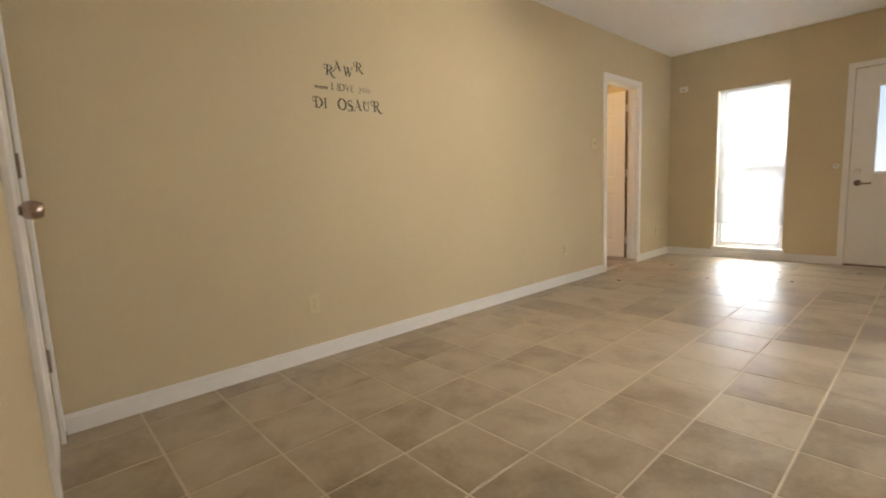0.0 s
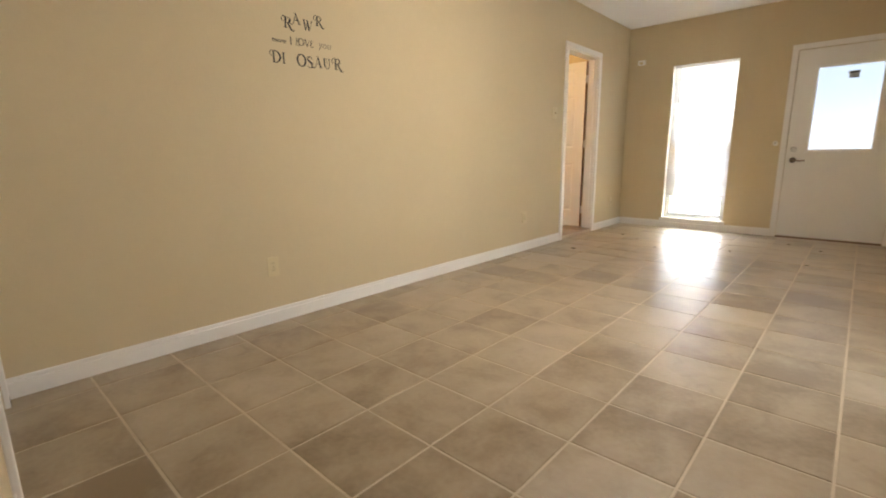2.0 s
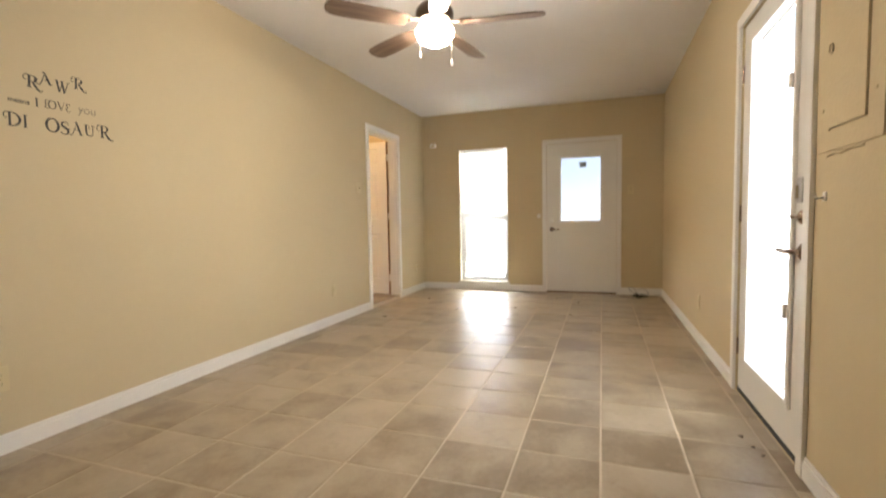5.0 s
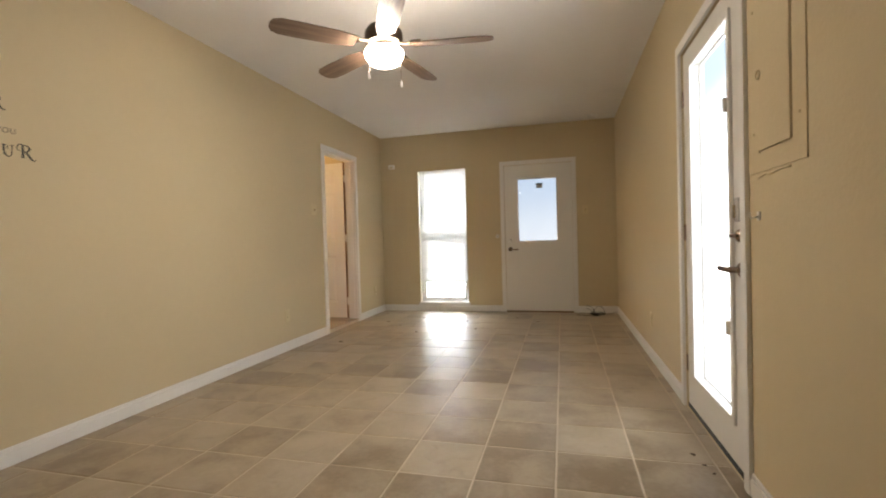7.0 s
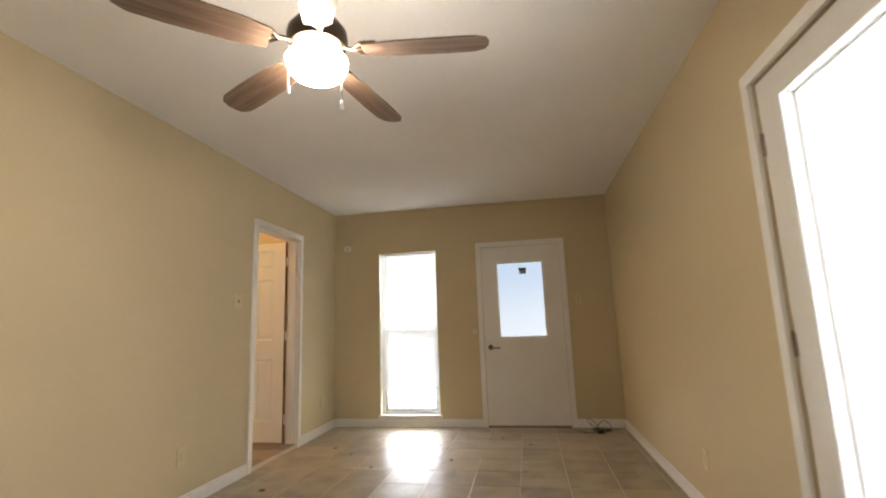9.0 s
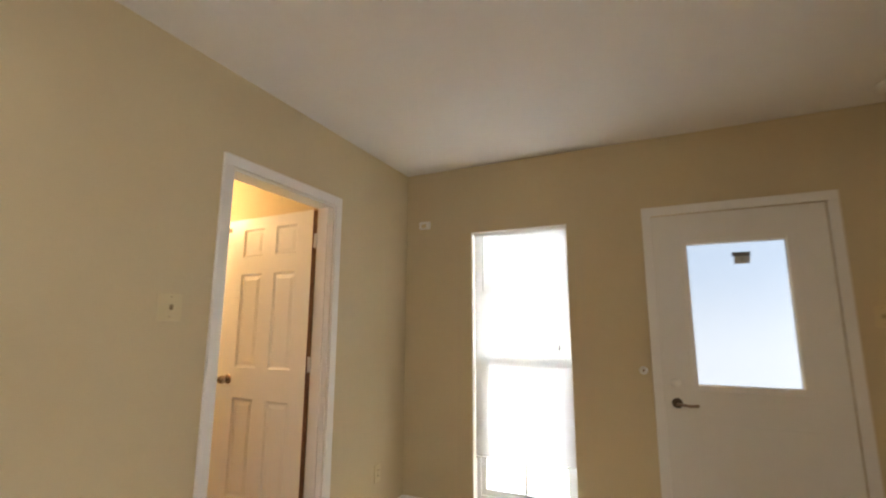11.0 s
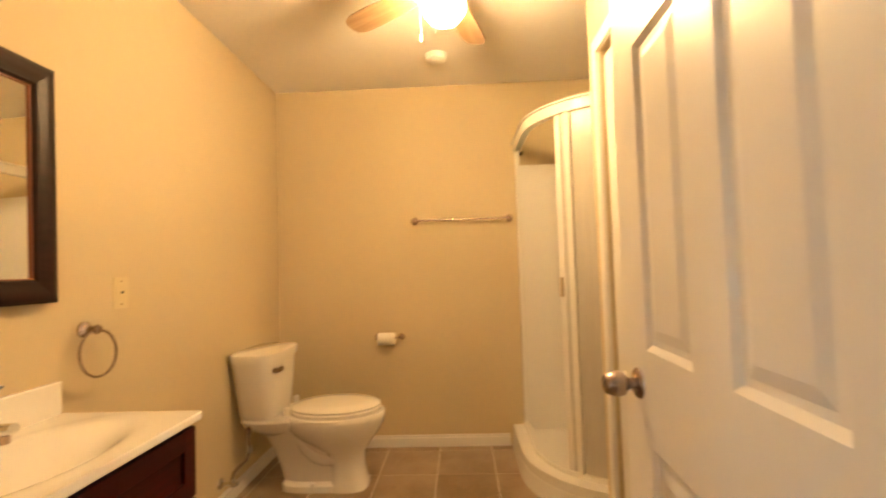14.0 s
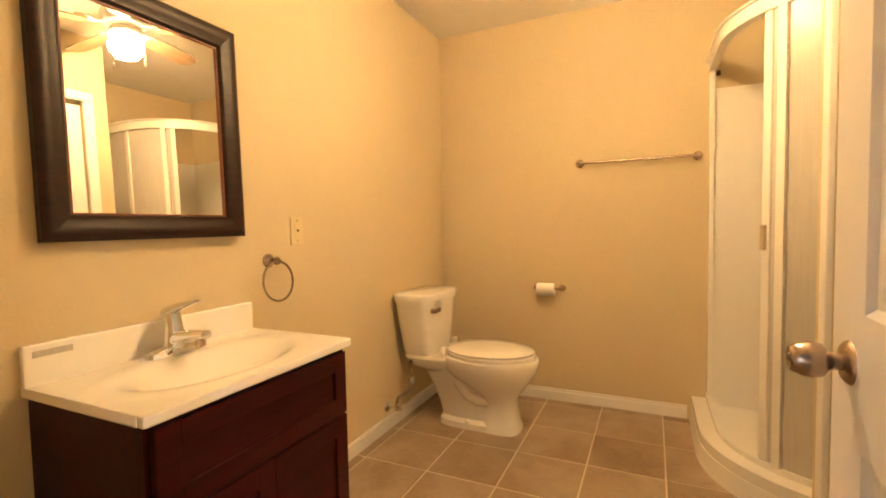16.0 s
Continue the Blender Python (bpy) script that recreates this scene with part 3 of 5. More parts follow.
# glazed patio door in the east wall
pd = thing("patio_door", "white exterior door with full-height glass, closed", "door", pose(W + 0.032, GD[1] - 0.007, 0.014, 0, 0, -90))
PX0, PX1, PZ0, PZ1 = 0.170, 0.750, 0.212, 1.93
bm = wall_x(0, 0.916, -0.022, 0.022, 0, 2.055, [(PX0 - 0.01, PX1 + 0.01, PZ0 - 0.01, PZ1 + 0.01)], "x")
leaf = part("leaf", bm, DOORW, pd)
for s in (-1, 1):
    fr = bmesh.new()
    y0, y1 = sorted((s * 0.0222, s * 0.036))
    for a, b, c, d in ((PX0 - 0.032, PX0, PZ0 - 0.032, PZ1 + 0.032), (PX1, PX1 + 0.032, PZ0 - 0.032, PZ1 + 0.032), (PX0, PX1, PZ0 - 0.032, PZ0), (PX0, PX1, PZ1, PZ1 + 0.032)):
        box(fr, a, b, y0, y1, c, d, 0.005)
    part("lite_frame", fr, TRIM, leaf)
pn = part("pane", boxm(PX0 - 0.009, PX1 + 0.009, -0.003, 0.003, PZ0 - 0.009, PZ1 + 0.009), PANE, pd, "clear glass pane")
pn.visible_shadow = False
for hz in (0.25, 1.02, 1.80):
    hinge(pd, pose(-0.004, -0.026, hz))
for hz in (0.60, 1.56):
    part("blind_slider", boxm(PX1 - 0.004, PX1 + 0.012, -0.052, -0.0365, hz - 0.03, hz + 0.03, bev=0.003), WHITEP, pd, "white plastic slider")
part("keypad", boxm(0.835, 0.885, -0.042, -0.0225, 1.055, 1.155, bev=0.006), mat("pale_grey_lock_plastic", (0.50, 0.48, 0.46), 0.4, 0.03, 10), pd, "pale grey lock plate")
part("turn_piece", boxm(0.852, 0.868, -0.055, -0.0425, 1.07, 1.125, bev=0.004), CHROME, pd, "small chrome turn piece")
part("deadbolt", lathe(bmesh.new(), [(0.0, 0.024), (0.013, 0.022), (0.026, 0.012), (0.031, 0.0)], pose(0.86, -0.022, 0.998, 90, 0, 0), 24), NICKEL, pd, "brushed nickel deadbolt", True)
part("thumb_turn", boxm(0.842, 0.878, -0.066, -0.047, 0.991, 1.005, bev=0.004), NICKEL, pd, "deadbolt thumb turn")
part("rose", lathe(bmesh.new(), [(0.0, 0.016), (0.020, 0.015), (0.033, 0.006), (0.034, 0.0)], pose(0.86, -0.022, 0.858, 90, 0, 0), 24), NICKEL, pd, "brushed nickel lever rose", True)
part("lever", tube(bmesh.new(), [(0.86, -0.036, 0.858), (0.86, -0.060, 0.858), (0.852, -0.070, 0.858), (0.81, -0.071, 0.858), (0.752, -0.071, 0.860)], 0.0125, 14), NICKEL, pd, "brushed nickel door lever", True)
part("door_sweep", boxm(0.0, 0.916, -0.026, -0.0225, -0.012, 0.012), BLACK, pd, "black rubber door sweep")
part("screw_cover", lathe(bmesh.new(), [(0, 0.006), (0.008, 0.004), (0.009, 0)], pose(0.862, -0.022, 0.55, 90, 0, 0), 12), NICKEL, pd, "small nickel stud", True)

# ---- window with blind ----
x0, x1, z0, z1 = WIN
win = tagged(thing("window_1", "tall white single-hung window with lowered blind", "window"), kind="structure")
fr = bmesh.new()
for a, b, c, d in ((x0, x0 + 0.035, z0, z1), (x1 - 0.035, x1, z0, z1), (x0 + 0.035, x1 - 0.035, z0, z0 + 0.04), (x0 + 0.035, x1 - 0.035, z1 - 0.035, z1)):
    box(fr, a, b, 0.075, 0.135, c, d, 0.003)
part("window_frame", fr, VINYL, win)
MEET = 1.075
sash = bmesh.new()
for a, b, c, d in ((x0 + 0.0355, x0 + 0.075, z0 + 0.0405, MEET - 0.0255), (x1 - 0.075, x1 - 0.0355, z0 + 0.0405, MEET - 0.0255), (x0 + 0.0755, x1 - 0.0755, z0 + 0.0405, z0 + 0.085)):
    box(sash, a, b, 0.084, 0.118, c, d, 0.003)
part("lower_sash", sash, VINYL, win)
part("meeting_rail", boxm(x0 + 0.035, x1 - 0.035, 0.08, 0.12, MEET - 0.025, MEET + 0.025, bev=0.003), VINYL, win)
for nm, c, d in (("muntin", 1.60, 1.62), ("muntin", 0.60, 0.62)):
    part(nm, boxm(x0 + 0.035, x1 - 0.035, 0.09, 0.11, c, d), VINYL, win)
part("muntin", boxm(0.917, 0.939, 0.0905, 0.1095, z0 + 0.0855, 0.60), VINYL, win)
for c, d in ((z0 + 0.035, MEET - 0.02), (MEET + 0.02, z1 - 0.03)):
    p = part("pane", boxm(x0 + 0.03, x1 - 0.03, 0.098, 0.102, c, d), PANE, win, "clear glass pane")
    p.visible_shadow = False
for a, b, c, d in ((x0 + 0.0005, x0 + 0.007, z0 + 0.0205, z1 - 0.0075), (x1 - 0.007, x1 - 0.0005, z0 + 0.0205, z1 - 0.0075), (x0 + 0.0005, x1 - 0.0005, z1 - 0.007, z1 - 0.0005)):
    part("reveal_board", boxm(a, b, 0.001, 0.0745, c, d), TRIM, win)
part("window_sill", boxm(x0 + 0.001, x1 - 0.001, 0.0005, 0.075, z0 + 0.0005, z0 + 0.02, bev=0.003), TRIM, win)
part("window_stool", boxm(x0 - 0.02, x1 + 0.02, -0.016, -0.0005, 0.0855, z0 + 0.02, bev=0.003), TRIM, win, "white painted stool")
bl = thing("window_blind", "white mini blind lowered over the window", "blind")
part("head_rail", boxm(x0 + 0.008, x1 - 0.008, 0.028, 0.056, z1 - 0.03, z1 - 0.002, bev=0.002), WHITEP, bl)
part("bottom_rail", boxm(x0 + 0.012, x1 - 0.012, 0.032, 0.052, 0.408, 0.422, bev=0.002), WHITEP, bl)
me = None
nsl = 72
for i in range(nsl):
    z = 0.435 + i * (z1 - 0.04 - 0.435) / (nsl - 1)
    if me is None:
        sb = boxm(x0 + 0.012, x1 - 0.012, -0.0125, 0.0125, -0.0004, 0.0004)
        me = finish(sb, "slat", SLAT)
    s = new("slat", me)
    s.parent = bl
    s.matrix_basis = pose(0, 0.042, z, -79 + random.uniform(-2, 2), 0, 0)
for cx in (x0 + 0.10, x1 - 0.10):
    part("ladder_cord", tube(bmesh.new(), [(cx, 0.040, 0.42), (cx, 0.040, z1 - 0.03)], 0.0012, 6), WHITEP, bl)
part("tilt_wand", tube(bmesh.new(), [(x0 + 0.085, 0.022, z1 - 0.03), (x0 + 0.088, 0.018, 1.60)], 0.0035, 8), mat("clear_plastic_wand", (0.5, 0.5, 0.48), 0.2, 0.02, 5), bl, "clear plastic wand")
part("cord_tassel", lathe(bmesh.new(), [(0.0, 0.02), (0.004, 0.018), (0.006, -0.015), (0, -0.018)], pose(x1 - 0.085, 0.02, 1.19), 10), mat("grey_tassel", (0.25, 0.25, 0.25), 0.5, 0.1, 30), bl, "grey cord tassel", True)


# ---- jambs and stops of the outer doors ----
def outer_jamb(name, axis, a, b, top, near, far, leaf_far):
    th = tagged(thing(name, "white painted exterior door jamb", "trim"), kind="structure")
    for nm, p0, p1, q0, q1 in (("side_jamb", a, a + 0.02, 0.0, top), ("side_jamb", b - 0.02, b, 0.0, top), ("head_jamb", a + 0.02, b - 0.02, top - 0.024, top)):
        lo, hi = sorted((leaf_far, far))
        bm = boxm(p0, p1, lo, hi, q0, q1) if axis == "x" else boxm(lo, hi, p0, p1, q0, q1)
        part(nm, bm, TRIM, th)
    return th


outer_jamb("jamb_entry", "x", ED[0], ED[1], ED[3], 0.0, 0.14, 0.068)
outer_jamb("jamb_patio", "y", GD[0], GD[1], GD[3], W, W + 0.12, W + 0.070)


# ---- small wall fittings ----
TOGGLE = mat("tan_toggle_plastic", (0.30, 0.21, 0.10), 0.4, 0.05, 10)


def plate(name, label, category, m, kind="outlet", material=IVORY, half=0.036):
    """Wall plate; local z points into the room, y up."""
    th = thing(name, label, category, m)
    part("cover_plate", boxm(-half, half, -0.058, 0.058, 0, 0.006, bev=0.0025), material, th)
    if kind == "outlet":
        for s in (-1, 1):
            part("socket", lathe(bmesh.new(), [(0.0165, 0.0061), (0.0165, 0.008), (0.0, 0.008)], pose(0, s * 0.02, 0), 18), material, th, "", True)
            for dx in (-0.006, 0.006):
                part("slot", boxm(dx - 0.001, dx + 0.001, s * 0.02 - 0.004, s * 0.02 + 0.005, 0.0081, 0.0087), BLACK, th)
    elif kind == "switch":
        part("toggle", boxm(-0.005, 0.005, -0.012, 0.010, 0.0061, 0.018, bev=0.002), TOGGLE, th, "darker tan toggle")
    elif kind == "gfci":
        part("insert", boxm(-0.017, 0.017, -0.034, 0.034, 0.0061, 0.009, bev=0.0015), material, th)
        part("button", boxm(-0.006, 0.006, -0.004, 0.006, 0.0091, 0.011), BLACK, th)
    for s in (-1, 1):
        part("screw", lathe(bmesh.new(), [(0.003, 0.0061), (0.003, 0.0072), (0.0, 0.0072)], pose(0, s * (0.042 if kind != "outlet" else 0.0), 0), 8), NICKEL, th)
    return th


ON_W = (90, 0, 90)     # facing +x
plate("wall_outlet", "ivory duplex outlet low on the tan wall", "outlet", pose(0, -5.244, 0.341, *ON_W))
plate("wall_outlet", "ivory duplex outlet low on the tan wall", "outlet", pose(0, -2.52, 0.342, *ON_W))
plate("wall_outlet", "ivory duplex outlet near the room corner", "outlet", pose(0, -0.36, 0.335, *ON_W))
plate("wall_outlet", "ivory duplex outlet low on the patio wall", "outlet", pose(W, -2.35, 0.33, 90, 0, -90))
plate("light_switch", "ivory toggle switch beside the bathroom doorway", "switch", pose(0, -1.968, 1.403, *ON_W), "switch", half=0.052)
plate("light_switch", "ivory toggle switch beside the entry door", "switch", pose(2.915, 0, 1.39, 90, 0, 0), "switch")
plate("bathroom_switch", "ivory switch above the towel ring", "switch", pose(-1.466, BY, 1.182, 90, 0, 180), "gfci")

ws = thing("wall_sensor", "small white plastic sensor high on the end wall", "sensor", pose(0.174, 0, 2.138, 90, 0, 0))
part("housing", boxm(-0.045, 0.045, -0.03, 0.03, 0, 0.035, bev=0.008), WHITEP, ws)
part("sensor_lens", boxm(-0.02, 0.02, -0.022, 0.006, 0.0352, 0.040, bev=0.002), IVORY, ws)
dc = thing("door_chime_button", "small round white wall button beside entry door", "button", pose(1.727, 0, 1.064, 90, 0, 0))
part("housing", lathe(bmesh.new(), [(0.026, 0.0), (0.026, 0.008), (0.020, 0.012), (0, 0.012)], Matrix(), 20), WHITEP, dc, "", True)
part("button", lathe(bmesh.new(), [(0.008, 0.0121), (0.008, 0.016), (0, 0.017)], Matrix(), 14), NICKEL, dc, "", True)


def smoke_alarm(m, label):
    th = thing("smoke_alarm", label, "smoke alarm", m)
    part("base_ring", lathe(bmesh.new(), [(0.068, 0.0), (0.068, -0.010), (0.0, -0.010)], Matrix(), 28), WHITEP, th, "", True)
    part("cover", lathe(bmesh.new(), [(0.060, -0.0102), (0.058, -0.026), (0.045, -0.036), (0.0, -0.038)], Matrix(), 28), WHITEP, th, "", True)


smoke_alarm(pose(3.015, -0.25, CEIL), "white round smoke alarm on the ceiling by corner")
smoke_alarm(pose(-2.49, -1.43, BATH_CEIL), "white round smoke alarm on the bathroom ceiling")

# painted-over breaker panel on the east wall
bp = thing("breaker_panel", "breaker panel painted over in the tan wall colour", "breaker panel", pose(W, 0, 0))
part("flange", wall_x(-0.004, 0.0, -4.855, -4.43, 1.24, 1.965, [(-4.772, -4.525, 1.308, 1.90)], "y"), PAINT, bp)
part("panel_door", boxm(-0.009, -0.0005, -4.765, -4.530, 1.315, 1.893, bev=0.002), PAINT, bp)
part("pull_ring", tube(bmesh.new(), [(-0.012, -4.542 + 0.014 * math.cos(a / 12 * 6.283), 1.584 + 0.017 * math.sin(a / 12 * 6.283)) for a in range(12)], 0.0022, 6, True), PAINT, bp, "painted pull ring")
for y, z in ((-4.815, 1.83), (-4.815, 1.385), (-4.48, 1.385), (-4.48, 1.83)):
    part("screw", lathe(bmesh.new(), [(0.006, 0.0), (0.005, 0.003), (0, 0.0035)], pose(-0.004, y, z, 0, -90, 0), 10), PAINT, bp)
part("caulk_line", tube(bmesh.new(), [(-0.002, -4.51, 1.222), (-0.002, -4.57, 1.230), (-0.002, -4.61, 1.224), (-0.002, -4.67, 1.232), (-0.002, -4.75, 1.230)], 0.003, 6), PAINT, bp, "rough caulk line")
hk = thing("wall_hook", "small white plastic hook beside the patio door", "hook", pose(W, -4.508, 1.084, 0, -90, 0))
part("hook_base", boxm(-0.016, 0.016, -0.012, 0.012, 0, 0.006, bev=0.002), WHITEP, hk)
part("hook_arm", tube(bmesh.new(), [(-0.004, 0, 0.006), (-0.006, 0, 0.026), (0.006, 0, 0.034), (0.014, 0, 0.030)], 0.005, 8), WHITEP, hk, "", True)

# ---- vinyl lettering on the long wall ----
dec = thing("wall_lettering", "black curly vinyl wall lettering, partly peeled, reading RAWR", "wall decal", pose(0.0015, 0, 0))
CURL = ((0.12, 0.99, 0.03), (-0.10, 1.02, 0.035), (-0.30, 0.84, 0.04), (-0.24, 0.58, 0.04), (-0.06, 0.56, 0.03))
STEM = ((0.12, 0.0, 0.13), (0.12, 0.5, 0.12), (0.12, 1.0, 0.13))
FOOT = ((-0.04, 0.015, 0.035), (0.12, 0.02, 0.05), (0.28, 0.015, 0.035))
HEAD = ((-0.04, 0.985, 0.035), (0.12, 0.98, 0.05), (0.28, 0.985, 0.035))
ROUND = tuple((0.42 + 0.42 * math.cos(k * math.pi / 8), 0.5 + 0.52 * math.sin(k * math.pi / 8), 0.045 + 0.085 * abs(math.cos(k * math.pi / 8))) for k in range(17))
# strokes of each letter: points of x, y and pen width, in cap heights
GLYPHS = {
    "R": (STEM, FOOT, CURL, ((0.12, 0.98, 0.03), (0.45, 0.97, 0.05), (0.60, 0.74, 0.12), (0.42, 0.52, 0.05), (0.14, 0.49, 0.03)), ((0.30, 0.50, 0.05), (0.48, 0.26, 0.12), (0.72, -0.05, 0.11), (0.95, -0.15, 0.05), (1.06, -0.03, 0.02))),
    "A": (((0.47, 1.02, 0.03), (0.27, 0.48, 0.04), (0.06, 0.02, 0.04)), ((0.44, 1.02, 0.06), (0.60, 0.5, 0.12), (0.78, 0.0, 0.12)), ((0.16, 0.34, 0.03), (0.66, 0.36, 0.03)), ((0.06, 0.02, 0.04), (-0.16, -0.09, 0.05), (-0.40, 0.06, 0.05), (-0.34, 0.34, 0.04), (-0.14, 0.34, 0.03)), ((0.62, 0.015, 0.035), (0.95, 0.015, 0.035)), ((0.24, 1.0, 0.03), (0.47, 1.03, 0.05))),
    "W": (((0.02, 1.0, 0.11), (0.26, 0.0, 0.11)), ((0.26, 0.0, 0.035), (0.48, 0.85, 0.035)), ((0.42, 1.0, 0.11), (0.66, 0.0, 0.11)), ((0.66, 0.0, 0.035), (0.94, 1.0, 0.035)), ((-0.12, 0.99, 0.035), (0.14, 0.99, 0.035)), ((0.32, 0.99, 0.035), (0.54, 0.99, 0.035)), ((0.82, 0.99, 0.035), (1.06, 0.99, 0.035))),
    "D": (STEM, CURL, ((0.0, 1.0, 0.03), (0.45, 0.98, 0.06), (0.80, 0.68, 0.13), (0.80, 0.34, 0.13), (0.45, 0.02, 0.06), (-0.05, 0.0, 0.03))),
    "I": (STEM, FOOT, HEAD),
    "O": (ROUND,),
    "S": (((0.66, 0.80, 0.04), (0.45, 1.0, 0.05), (0.15, 0.90, 0.08), (0.13, 0.68, 0.11), (0.38, 0.52, 0.14), (0.62, 0.30, 0.11), (0.52, 0.04, 0.06), (0.22, -0.02, 0.04), (0.02, 0.14, 0.05)),),
    "U": (((0.10, 1.0, 0.12), (0.10, 0.32, 0.12), (0.34, 0.0, 0.06), (0.64, 0.10, 0.04), (0.72, 0.40, 0.05), (0.72, 1.0, 0.05)), ((-0.06, 0.985, 0.035), (0.26, 0.985, 0.035)), ((0.58, 0.985, 0.035), (0.90, 0.985, 0.035)), ((0.40, 1.0, 0.03), (0.34, 0.74, 0.04), (0.46, 0.60, 0.03))),
    "L": (((0.34, 1.0, 0.05), (0.20, 0.9, 0.08), (0.22, 0.4, 0.10), (0.06, 0.0, 0.06)), ((0.06, 0.02, 0.05), (0.40, -0.06, 0.06), (0.74, 0.10, 0.03)), ((0.34, 1.0, 0.04), (0.52, 0.92, 0.03))),
    "V": (((0.02, 1.0, 0.11), (0.36, 0.0, 0.11)), ((0.36, 0.0, 0.035), (0.70, 1.0, 0.035)), ((-0.10, 0.99, 0.035), (0.16, 0.99, 0.035))),
    "E": (((0.56, 0.88, 0.04), (0.28, 1.0, 0.06), (0.08, 0.76, 0.10), (0.32, 0.53, 0.05)), ((0.32, 0.53, 0.05), (0.04, 0.30, 0.10), (0.26, 0.0, 0.07), (0.60, 0.14, 0.03))),
}


def pen_stroke(bm, pts, z):
    """A flat stroke of changing width along a smooth line."""
    line = []
    for i in range(len(pts) - 1):
        p0, p1, p2, p3 = (pts[min(max(j, 0), len(pts) - 1)] for j in (i - 1, i, i + 1, i + 2))
        for k in range(6):
            u = k / 6
            line.append([0.5 * (2 * b + (c - a) * u + (2 * a - 5 * b + 4 * c - d) * u * u + (3 * b - a - 3 * c + d) * u ** 3) for a, b, c, d in zip(p0, p1, p2, p3)])
    line.append(list(pts[-1]))
    sides = []
    for i, (x, y, w) in enumerate(line):
        a, b = line[max(i - 1, 0)], line[min(i + 1, len(line) - 1)]
        dx, dy = b[0] - a[0], b[1] - a[1]
        ln = math.hypot(dx, dy) or 1.0
        pen = w * 1.35 + 0.02
        nx_, ny_ = -dy / ln * pen / 2, dx / ln * pen / 2
        sides.append((bm.verts.new((x + nx_, y + ny_, z)), bm.verts.new((x - nx_, y - ny_, z))))
    for (a, b), (c, d) in zip(sides, sides[1:]):
        bm.faces.new((a, b, d, c))


def letter(ch, y, z, size, material, tilt=0.0, width=1.0):
    bm = bmesh.new()
    for i, pts in enumerate(GLYPHS[ch]):
        pen_stroke(bm, pts, 0.006 * i)
    part("letter", bm, material, dec).matrix_basis = pose(0, y, z, 90, 0, 90) @ pose(0, 0, 0, 0, 0, tilt) @ Matrix.Diagonal((size * width, size, size, 1))


def word(text, y, z, size, material):
    cu = bpy.data.curves.new("word", "FONT")
    cu.body, cu.size, cu.extrude, cu.shear, cu.offset = text, size, 0.0004, 0.1, 0.0004
    tmp = new("word_curve", cu)
    me = bpy.data.meshes.new_from_object(tmp.evaluated_get(bpy.context.evaluated_depsgraph_get()))
    bpy.data.objects.remove(tmp)
    me.materials.clear()
    me.materials.append(material)
    ob = new("word", me)
    ob.parent = dec
    ob.matrix_basis = pose(0, y, z, 90, 0, 90)


INKM = mat("faded_brown_lettering", (0.075, 0.058, 0.036), 0.5, 0.3, 40)
for ch, y, z, h, tl in (("R", -5.053, 1.687, 0.058, -3), ("A", -5.000, 1.716, 0.055, 3), ("W", -4.932, 1.696, 0.056, -3), ("R", -4.846, 1.733, 0.054, -2)):
    letter(ch, y, z, h, INK, tl)
for ch, y, z, h, wd in (("D", -5.138, 1.493, 0.060, 0.9), ("I", -5.078, 1.493, 0.057, 0.9), ("O", -4.985, 1.494, 0.062, 1.0), ("S", -4.924, 1.492, 0.060, 0.95), ("A", -4.872, 1.498, 0.060, 0.9), ("U", -4.808, 1.500, 0.056, 0.95), ("R", -4.730, 1.502, 0.064, 0.95)):
    letter(ch, y, z, h, INK, 0, wd)
word("means", -5.136, 1.603, 0.034, INK)
letter("I", -5.024, 1.602, 0.040, INK)
for ch, y in (("L", -4.990), ("O", -4.970), ("V", -4.928), ("E", -4.894)):
    letter(ch, y, 1.606, 0.038, INKM)
word("you", -4.838, 1.612, 0.060, INKW)


